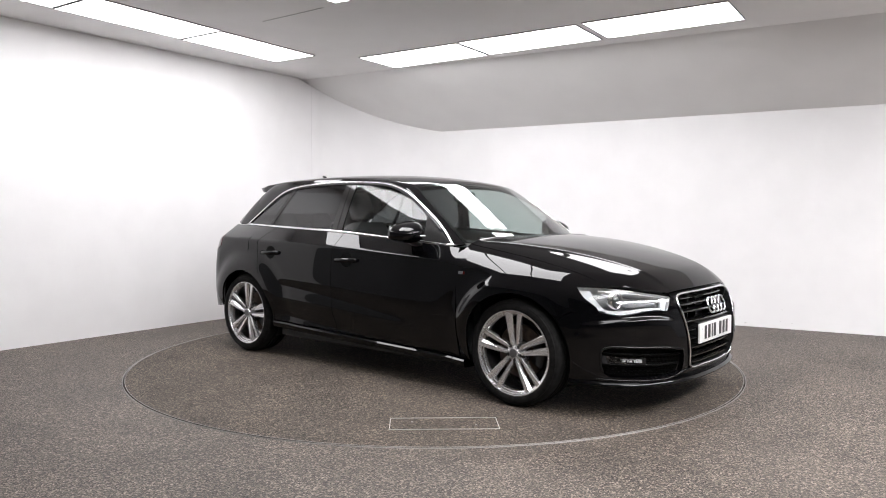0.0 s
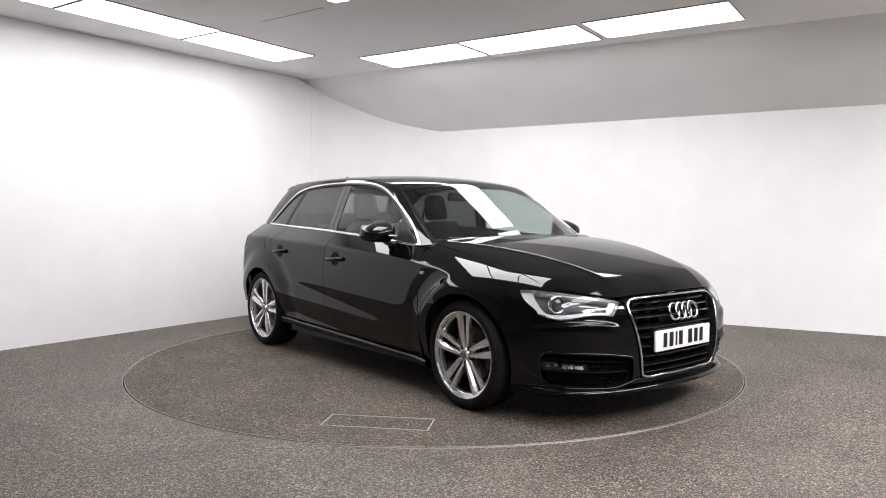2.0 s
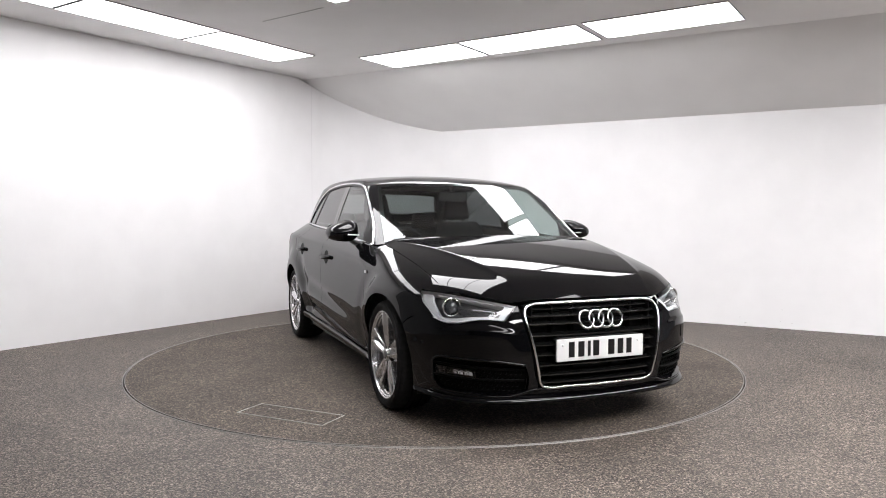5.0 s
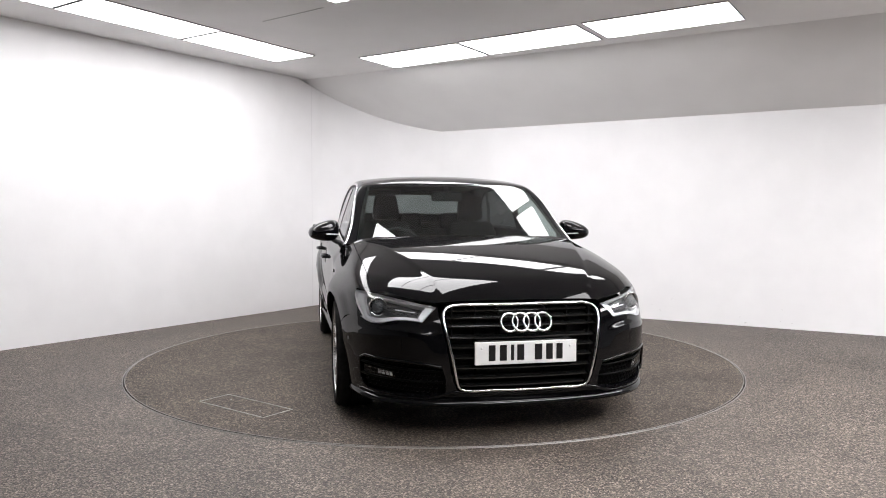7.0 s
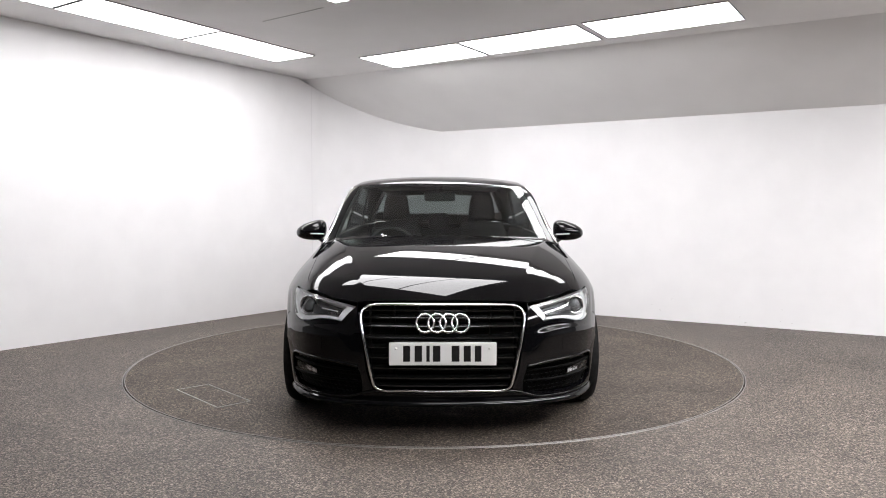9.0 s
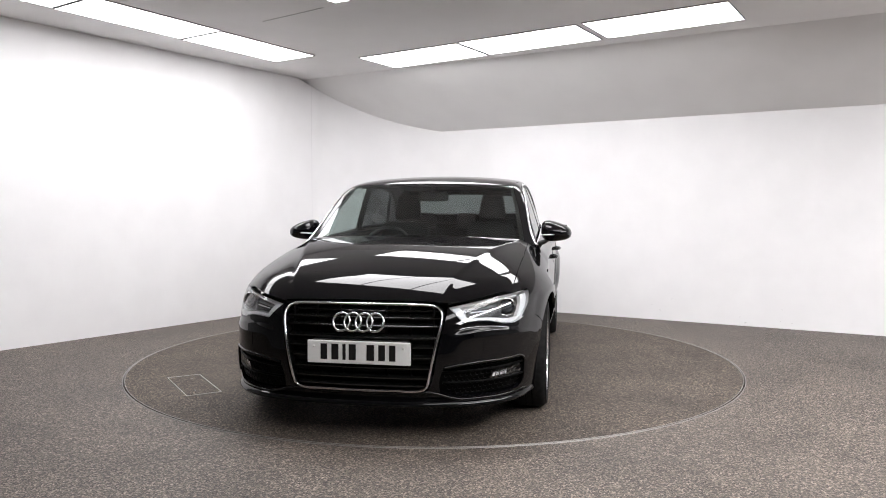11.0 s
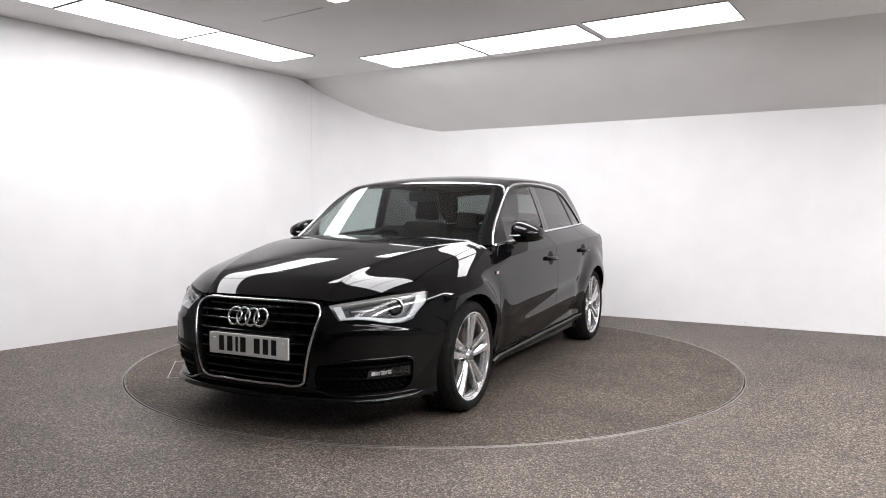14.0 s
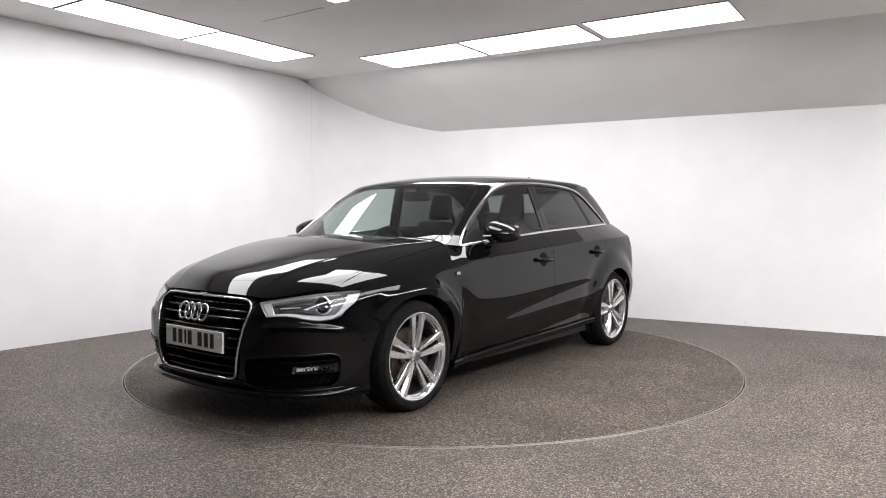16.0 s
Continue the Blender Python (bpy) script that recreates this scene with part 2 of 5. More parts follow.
# ---- car: materials ----
def paint_material():
    m = mat("black_paint", (0.0025, 0.0025, 0.003), rough=0.4, coat=0.8, spec=0.0)
    n, l, b = nodes_of(m)
    co = n.new("ShaderNodeTexCoord")
    dust = n.new("ShaderNodeTexNoise")
    dust.inputs["Scale"].default_value = 6
    dust.inputs["Detail"].default_value = 6
    l.new(co.outputs["Object"], dust.inputs["Vector"])
    mr = n.new("ShaderNodeMapRange")
    mr.inputs["From Min"].default_value, mr.inputs["From Max"].default_value = 0.35, 0.75
    mr.inputs["To Min"].default_value, mr.inputs["To Max"].default_value = 0.008, 0.03
    l.new(dust.outputs["Fac"], mr.inputs["Value"])
    l.new(mr.outputs["Result"], b.inputs["Coat Roughness"])
    return m


def pane_material(name, tint, gloss_rough=0.0):
    m = bpy.data.materials.new(name)
    m.use_nodes = True
    n, l = m.node_tree.nodes, m.node_tree.links
    n.remove(n["Principled BSDF"])
    tr, gl, fr, mx = n.new("ShaderNodeBsdfTransparent"), n.new("ShaderNodeBsdfGlossy"), n.new("ShaderNodeLayerWeight"), n.new("ShaderNodeMixShader")
    tr.inputs["Color"].default_value = (*tint, 1)
    gl.inputs["Roughness"].default_value = gloss_rough
    fr.inputs["Blend"].default_value = 0.5
    pw, sc = n.new("ShaderNodeMath"), n.new("ShaderNodeMath")
    pw.operation, sc.operation = "POWER", "MULTIPLY_ADD"
    pw.inputs[1].default_value = 4.5
    sc.inputs[1].default_value, sc.inputs[2].default_value = 0.91, 0.085
    l.new(fr.outputs["Facing"], pw.inputs[0])
    l.new(pw.outputs["Value"], sc.inputs[0])
    l.new(sc.outputs["Value"], mx.inputs["Fac"])
    l.new(tr.outputs["BSDF"], mx.inputs[1])
    l.new(gl.outputs["BSDF"], mx.inputs[2])
    l.new(mx.outputs["Shader"], n["Material Output"].inputs["Surface"])
    return m


PAINT = paint_material()
GLASS = pane_material("clear_glass", (0.76, 0.83, 0.81))
SCREEN = pane_material("windscreen_glass", (0.60, 0.68, 0.66))
PRIVACY = pane_material("privacy_glass", (0.13, 0.135, 0.14))
REAR_GLASS = pane_material("rear_glass", (0.23, 0.245, 0.245))
LENS = pane_material("lamp_lens", (0.93, 0.94, 0.95))
CHROME = mat("chrome", (0.78, 0.78, 0.79), rough=0.12, metal=1.0)
SATIN = mat("satin_aluminium", (0.72, 0.72, 0.73), rough=0.25, metal=1.0)
TRIM = speckle(mat("black_plastic", rough=0.42), 60, (0.010, 0.010, 0.010), (0.016, 0.016, 0.016))
GLOSSTRIM = mat("gloss_black", (0.004, 0.004, 0.004), rough=0.12, coat=0.6)
RUBBER = speckle(mat("tyre_rubber", rough=0.8, spec=0.2), 40, (0.006, 0.006, 0.006), (0.012, 0.0115, 0.0115), bump=0.15)
ALLOY = speckle(mat("alloy_silver", rough=0.2, metal=0.8), 30, (0.74, 0.74, 0.75), (0.82, 0.82, 0.83))
# darkened copy of the silver alloy: shade behind the spokes, put into the colour
ALLOY_SHADED = speckle(mat("alloy_shade", rough=0.35, metal=0.85), 30, (0.10, 0.10, 0.10), (0.16, 0.16, 0.16))
DISC = speckle(mat("brake_disc", rough=0.45, metal=0.6), 25, (0.045, 0.030, 0.024), (0.09, 0.065, 0.052))
CLOTH = speckle(mat("seat_cloth", rough=0.85), 120, (0.012, 0.012, 0.013), (0.028, 0.028, 0.03), bump=0.3)
DASH = speckle(mat("dash_plastic", rough=0.6), 90, (0.012, 0.012, 0.013), (0.02, 0.02, 0.021), bump=0.2)
LINING = mat("roof_lining", (0.10, 0.10, 0.105), rough=0.9)
PLATE = mat("plate_white", (0.78, 0.78, 0.77), rough=0.35)
INK = mat("plate_ink", (0.006, 0.006, 0.006), rough=0.4)
LAMP_WHITE = mat("lamp_white", (0.86, 0.87, 0.88), rough=0.25)
LAMP_GLOW = mat("lamp_glow", (0.86, 0.87, 0.88), rough=0.25)
LAMP_GREY = mat("lamp_grey", (0.70, 0.705, 0.71), rough=0.3, metal=0.25)
LAMP_MID = mat("lamp_mid", (0.24, 0.242, 0.245), rough=0.3, metal=0.3)
CAP_GREY = mat("cap_grey", (0.16, 0.16, 0.165), rough=0.3, metal=0.5)
LAMP_DARK = mat("lamp_dark", (0.07, 0.07, 0.073), rough=0.25, metal=0.3)
RECESS = mat("recess_black", (0.002, 0.002, 0.002), rough=0.5, spec=0.1)
LAMP_LENS = mat("projector_lens", (0.05, 0.055, 0.06), rough=0.02, coat=1.0)
AMBER = mat("amber_plastic", (0.45, 0.12, 0.02), rough=0.2)
RED = mat("red_lens", (0.10, 0.004, 0.004), rough=0.1, coat=1.0)
MIRROR = mat("mirror_glass", (0.85, 0.86, 0.87), rough=0.01, metal=1.0)


# ---- car: the two skins (x forward, y left, z up) ----
def spline(points):
    """Natural cubic through (x, y) pairs, straight beyond its ends."""
    xs, ys = np.array(sorted(points), float).T
    n, h = len(xs), np.diff(xs)
    a, r = np.eye(n), np.zeros(n)
    for i in range(1, n - 1):
        a[i, i - 1:i + 2] = h[i - 1], 2 * (h[i - 1] + h[i]), h[i]
        r[i] = 6 * ((ys[i + 1] - ys[i]) / h[i] - (ys[i] - ys[i - 1]) / h[i - 1])
    s = np.linalg.solve(a, r)

    def value(x):
        x = np.asarray(x, float)
        c = np.clip(x, xs[0], xs[-1])
        i = np.clip(np.searchsorted(xs, c) - 1, 0, n - 2)
        d, e, w = c - xs[i], xs[i + 1] - c, h[i]
        y = (s[i] * e ** 3 + s[i + 1] * d ** 3) / (6 * w) + (ys[i] / w - s[i] * w / 6) * e + (ys[i + 1] / w - s[i + 1] * w / 6) * d
        k0 = (ys[1] - ys[0]) / h[0] - h[0] * (2 * s[0] + s[1]) / 6
        k1 = (ys[-1] - ys[-2]) / h[-1] + h[-1] * (s[-2] + 2 * s[-1]) / 6
        return y + np.where(x < xs[0], (x - xs[0]) * k0, 0) + np.where(x > xs[-1], (x - xs[-1]) * k1, 0)
    return value


def smax(a, b, k):
    h = np.clip(0.5 + 0.5 * (a - b) / k, 0, 1)
    return b + (a - b) * h + k * h * (1 - h)


def step(x, a, b):
    t = np.clip((x - a) / (b - a), 0, 1)
    return t * t * t * (t * (6 * t - 15) + 10)


half_width = spline([(2.3, 0.862), (1.8, 0.874), (1.318, 0.892), (0.9, 0.885), (0.4, 0.885), (-0.6, 0.886), (-1.1, 0.890), (-1.4, 0.889), (-1.7, 0.862), (-1.9, 0.82), (-2.15, 0.70)])
tuck = spline([(0.12, 0.085), (0.2, 0.052), (0.28, 0.034), (0.38, 0.016), (0.48, 0.003), (0.58, 0.0), (0.68, 0.002), (0.78, 0.009), (0.86, 0.017), (0.95, 0.034), (1.05, 0.07)])
nose = spline([(0.12, 2.09), (0.2, 2.145), (0.3, 2.178), (0.42, 2.186), (0.5, 2.178), (0.6, 2.150), (0.68, 2.108), (0.75, 2.05)])
hood_mid = spline([(2.2, 0.60), (2.1, 0.688), (2.0, 0.760), (1.85, 0.826), (1.6, 0.893), (1.3, 0.946), (1.0, 0.976), (0.7, 0.990)])
waist_line = spline([(2.1, 0.62), (1.90, 0.678), (1.70, 0.722), (1.50, 0.757), (1.28, 0.787), (0.85, 0.826), (0.36, 0.853), (-0.29, 0.881), (-0.71, 0.894), (-1.13, 0.906), (-1.72, 0.925), (-2.1, 0.93)])
belt_z = spline([(1.0, 0.896), (0.8, 0.916), (0.2, 0.956), (-0.35, 0.988), (-0.98, 1.010), (-1.49, 1.028), (-2.0, 1.03)])
belt_y = spline([(1.0, 0.815), (0.8, 0.802), (0.2, 0.787), (-0.35, 0.773), (-0.98, 0.747), (-1.49, 0.700), (-1.9, 0.62)])
low_line = spline([(1.0, 0.315), (0.667, 0.335), (0.0, 0.395), (-0.82, 0.462), (-1.2, 0.48)])
roof_mid = spline([(0.45, 1.312), (0.3, 1.353), (0.15, 1.381), (-0.1, 1.407), (-0.4, 1.420), (-0.8, 1.420), (-1.2, 1.404), (-1.5, 1.376), (-1.75, 1.338), (-2.0, 1.28)])
FRONT_HUB, REAR_HUB = (1.318, 0.310), (-1.318, 0.310)


def skin_low(p):
    """Lower body: below zero inside."""
    x, y, z = p[..., 0], np.abs(p[..., 1]), p[..., 2]
    w = half_width(x) - tuck(z)
    door = step(x, -1.05, -0.75) * (1 - step(x, 0.72, 0.98))
    under = low_line(x) - z
    w = w - door * 0.24 * 0.5 * (under + np.sqrt(under ** 2 + 0.012 ** 2)) * (1 - step(under, 0.08, 0.22))
    for (hx, hz), r0, r1, flare in ((FRONT_HUB, 0.390, 0.490, 0.034), (REAR_HUB, 0.37, 0.54, 0.020)):
        r = np.sqrt((x - hx) ** 2 + (z - hz) ** 2)
        w = w + flare * (1 - step(r, r0, r1)) * step(z, 0.30, 0.62) - 0.006 * np.exp(-((r - 0.53) / 0.06) ** 2)
    w = w - door * 0.013 * np.exp(-((under + 0.095) / 0.055) ** 2) * (1 - step(x, 0.3, 0.75))
    w = w + 0.020 * step(x, 1.48, 1.68) * (1 - step(z, 0.440, 0.468))
    side = y - w
    d = 0.20 * y ** 2 + 0.92 * y ** 6
    ridge = z - 0.545 + 0.9 * (y - 0.62) ** 2
    d = d - 0.013 * step(y, 0.42, 0.56) * np.exp(-np.where(ridge > 0, ridge / 0.014, ridge / 0.06) ** 2)
    front = (x - nose(z) + d) / np.sqrt(1 + (0.4 * y + 5.52 * y ** 5) ** 2)
    rear = (-x - 2.075 + 0.10 * np.maximum(z - 0.5, 0) + 0.35 * np.maximum(z - 0.8, 0) + 0.30 * y ** 2) / np.sqrt(1 + (0.6 * y) ** 2)
    # bonnet, with a raised middle between two creases, falling to the waist line
    crease = 0.690 - 0.272 * np.clip(x - 0.95, 0, 1.15)
    middle = hood_mid(x) + 0.002 - 0.032 * (y / 0.7) ** 2
    at_crease = hood_mid(x) + 0.002 - 0.032 * (crease / 0.7) ** 2
    out = 0.5 * (y - crease + np.sqrt((y - crease) ** 2 + 0.003 ** 2))
    r = out / (half_width(x) - 0.012 - crease)
    drop = (at_crease - waist_line(x)) * (0.35 * r + 0.25 * r ** 2 + 0.40 * r ** 4) + 0.0055 * (1 - np.exp(-out / 0.016))
    hood = middle - drop * (1 - step(x, 1.98, 2.12)) - 0.02 * step(x, 1.98, 2.12) * (y / 0.8) ** 6
    edge = half_width(x) - tuck(waist_line(x))
    shoulder = belt_z(x) - (y - belt_y(x)) * (belt_z(x) - waist_line(x)) / np.maximum(edge - belt_y(x), 0.05)
    s = step(x, 0.70, 0.98)
    top = (z - (s * hood + (1 - s) * shoulder)) / (1.04 * s + 1.45 * (1 - s))
    f = smax(side, top, 0.009 + 0.016 * step(x, 1.6, 1.85))
    f = smax(f, front, 0.075)
    return smax(f, rear, 0.12)


def skin_up(p):
    """Cabin: below zero inside."""
    x, y, z = p[..., 0], np.abs(p[..., 1]), p[..., 2]
    rise = z - belt_z(x)
    side = (y - (belt_y(x) - 0.008 - 0.27 * rise - 0.17 * rise ** 2)) / 1.06
    screen_x = 0.985 - 1.50 * (z - 0.945) - 0.20 * (z - 0.945) ** 2 - 0.28 * y ** 2 - 0.22 * y ** 6
    front = (x - screen_x) / 1.88
    roof = z - roof_mid(x) - 0.006 + 0.038 * (y / 0.64) ** 2 + 0.014 * (y / 0.66) ** 8
    rear = (-x - 1.93 + 1.42 * np.maximum(z - 1.0, 0) + 0.25 * y ** 2) / 1.6
    f = smax(side, roof, 0.045)
    f = smax(f, front, 0.014)
    return smax(f, rear, 0.06)


def solve_along(skin, p, axis, outer, inner):
    """Moves each point of p along an axis on to the skin."""
    p = np.array(p, float)
    a, b = np.full(len(p), float(outer)), np.full(len(p), float(inner))
    for _ in range(36):
        m = (a + b) / 2
        p[:, axis] = m
        inside = skin(p) < 0
        b, a = np.where(inside, m, b), np.where(inside, a, m)
    p[:, axis] = (a + b) / 2
    return p


def on_side(skin, xz):
    return solve_along(skin, [(x, 0, z) for x, z in xz], 1, 1.2, 0.2)


def on_top(skin, xy):
    return solve_along(skin, [(x, y, 0) for x, y in xy], 2, 1.7, 0.3)


def on_front(skin, yz):
    return solve_along(skin, [(0, y, z) for y, z in yz], 0, 2.5, -0.2)


def slope_of(skin, p, h=0.0015):
    g = np.empty_like(p)
    for i in range(3):
        e = np.zeros(3)
        e[i] = h
        g[..., i] = (skin(p + e) - skin(p - e)) / (2 * h)
    return g


def settle(skin, p, rounds=7):
    for _ in range(rounds):
        g = slope_of(skin, p)
        p = p - (skin(p) / np.maximum((g ** 2).sum(-1), 1e-6))[..., None] * g
    return p


def even(points, n, smooth=True):
    """n points evenly along a polyline, rounded by a spline through them when smooth."""
    p = np.array(points, float)
    if len(p) == 2:
        smooth = False
    t = np.concatenate([[0], np.cumsum(np.linalg.norm(np.diff(p, axis=0), axis=1))])
    if smooth:
        u = np.linspace(0, t[-1], 300)
        p = np.stack([spline(list(zip(t, p[:, i])))(u) for i in range(p.shape[1])], -1)
        t = np.concatenate([[0], np.cumsum(np.linalg.norm(np.diff(p, axis=0), axis=1))])
    s = np.linspace(0, t[-1], n)
    return np.stack([np.interp(s, t, p[:, i]) for i in range(p.shape[1])], -1)


def coons(skin, bottom, top, left, right, nu, nv, smooth=True):
    """A panel's grid on the skin between four border lines."""
    b, t = even(bottom, nu, smooth), even(top, nu, smooth)
    l, r = even(left, nv, smooth), even(right, nv, smooth)
    u, v = np.linspace(0, 1, nu)[:, None, None], np.linspace(0, 1, nv)[None, :, None]
    p = (1 - v) * b[:, None] + v * t[:, None] + (1 - u) * l[None] + u * r[None]
    p = p - ((1 - u) * (1 - v) * b[0] + u * (1 - v) * b[-1] + (1 - u) * v * t[0] + u * v * t[-1])
    return settle(skin, p)


def mirrored(p):
    return p * np.array([1, -1, 1])


def grid_mesh(skin, p, gap=0.0022, depth=0.014, closed=False, lift=0.0):
    """Vertices and faces of a panel with turned-in edges."""
    p = p.copy()
    nu, nv = p.shape[:2]
    nrm = slope_of(skin, p)
    nrm /= np.linalg.norm(nrm, axis=-1, keepdims=True)
    if gap:
        q = p.copy()

        def pull(i, j):
            d = p[j] - p[i]
            q[i] += d / np.maximum(np.linalg.norm(d, axis=-1, keepdims=True), 1e-6) * gap
        if not closed:
            pull(np.s_[0, :], np.s_[1, :]), pull(np.s_[-1, :], np.s_[-2, :])
        pull(np.s_[:, 0], np.s_[:, 1]), pull(np.s_[:, -1], np.s_[:, -2])
        p = q
    p = p + nrm * lift
    verts = p.reshape(-1, 3).tolist()
    idx = np.arange(nu * nv).reshape(nu, nv)
    faces = []
    for i in range(nu if closed else nu - 1):
        k = (i + 1) % nu
        for j in range(nv - 1):
            faces.append((idx[i, j], idx[k, j], idx[k, j + 1], idx[i, j + 1]))
    if depth:
        if closed:
            loops = [[(i, 0) for i in range(nu)], [(i, nv - 1) for i in range(nu)]]
        else:
            loops = [[(i, 0) for i in range(nu)] + [(nu - 1, j) for j in range(1, nv)] + [(i, nv - 1) for i in range(nu - 2, -1, -1)] + [(0, j) for j in range(nv - 2, 0, -1)]]
        for loop in loops:
            prev = [int(idx[a]) for a in loop]
            base = len(verts)
            for a in loop:
                verts.append((p[a] - nrm[a] * depth).tolist())
            n = len(loop)
            for i in range(n):
                k = (i + 1) % n
                faces.append((prev[i], prev[k], base + k, base + i))
    return verts, faces


def skin_part(name, skin, p, material, parent, label="", **kw):
    v, f = grid_mesh(skin, p, **kw)
    bm = bmesh.new()
    add(bm, v, [tuple(int(i) for i in q) for q in f])
    ob = part(name, bm, material, parent, label)
    ob.data.set_sharp_from_angle(angle=radians(38))
    return ob


def pair(name, skin, p, material, parent, label="", **kw):
    a = skin_part(name, skin, p, material, parent, label, **kw)
    b = skin_part(name, skin, mirrored(p), material, parent, label, **kw)
    return a, b


def tube(bm, pts, r, sides=8, closed=False, flat=1.0, ups=None):
    """A rod along a line; flat squeezes it across the given up directions."""
    pts = [Vector(p) for p in pts]
    n = len(pts)
    rings = []
    for i, p in enumerate(pts):
        a, b = pts[(i - 1) % n if closed else max(i - 1, 0)], pts[(i + 1) % n if closed else min(i + 1, n - 1)]
        d = (b - a).normalized()
        up = Vector(ups[i]) if ups is not None else Vector((0, 0, 1))
        s = d.cross(up)
        if s.length < 1e-4:
            s = d.cross(Vector((0, 1, 0)))
        s.normalize()
        up = s.cross(d).normalized()
        rings.append([bm.verts.new(p + s * (r * math.cos(2 * math.pi * k / sides)) + up * (r * flat * math.sin(2 * math.pi * k / sides))) for k in range(sides)])
    for i in range(n if closed else n - 1):
        a, b = rings[i], rings[(i + 1) % n]
        for k in range(sides):
            bm.faces.new((a[k], a[(k + 1) % sides], b[(k + 1) % sides], b[k]))
    if not closed:
        bm.faces.new(rings[0])
        bm.faces.new(rings[-1][::-1])
    return bm


def lathe(bm, profile, segments=64, m=None):
    """Turns (radius, y) pairs round the y axis."""
    rings = []
    for i in range(segments):
        a = 2 * math.pi * i / segments
        row = [Vector((r * math.cos(a), y, r * math.sin(a))) for r, y in profile]
        rings.append([bm.verts.new(m @ v if m is not None else v) for v in row])
    for i in range(segments):
        a, b = rings[i], rings[(i + 1) % segments]
        for k in range(len(profile) - 1):
            bm.faces.new((a[k], a[k + 1], b[k + 1], b[k]))


def flip(bm):
    for v in bm.verts:
        v.co.y = -v.co.y
    return bm


CAR = tagged(new("car"), "glossy black five-door hatchback with chrome grille frame and silver wheels", "car")


# ---- car: painted panels ----
def arc(hub, r, a0, a1, n=25):
    """Points (x, z) of a wheel arch between two angles in degrees, 0 forward, 90 up."""
    return [(hub[0] + r * math.cos(radians(a0 + (a1 - a0) * i / (n - 1))), hub[1] + r * math.sin(radians(a0 + (a1 - a0) * i / (n - 1)))) for i in range(n)]


ARCH_F, ARCH_R = 0.356, 0.350
LAMP_TOP = [(0.430, 0.660), (0.55, 0.684), (0.64, 0.701), (0.73, 0.714), (0.803, 0.717)]
LAMP_OUT = [(0.785, 0.590), (0.806, 0.635), (0.812, 0.685), (0.803, 0.717)]
LAMP_IN = [(0.504, 0.588), (0.430, 0.660)]
LAMP_LOW = [(0.504, 0.588), (0.565, 0.594), (0.635, 0.590), (0.69, 0.574), (0.735, 0.568), (0.785, 0.590)]
SILL = spline([(1.0, 0.228), (0.3, 0.250), (-0.9, 0.292), (-1.1, 0.30)])
BUMPER_SEAM = [(1.5985, 0.529), (1.635, 0.556), (1.675, 0.577)]
HOOD_SIDE = [(0.90, 0.745), (1.15, 0.745), (1.40, 0.740), (1.62, 0.733), (1.74, 0.727), (1.83, 0.720)]


def low_side(pts):
    return on_side(skin_low, pts)


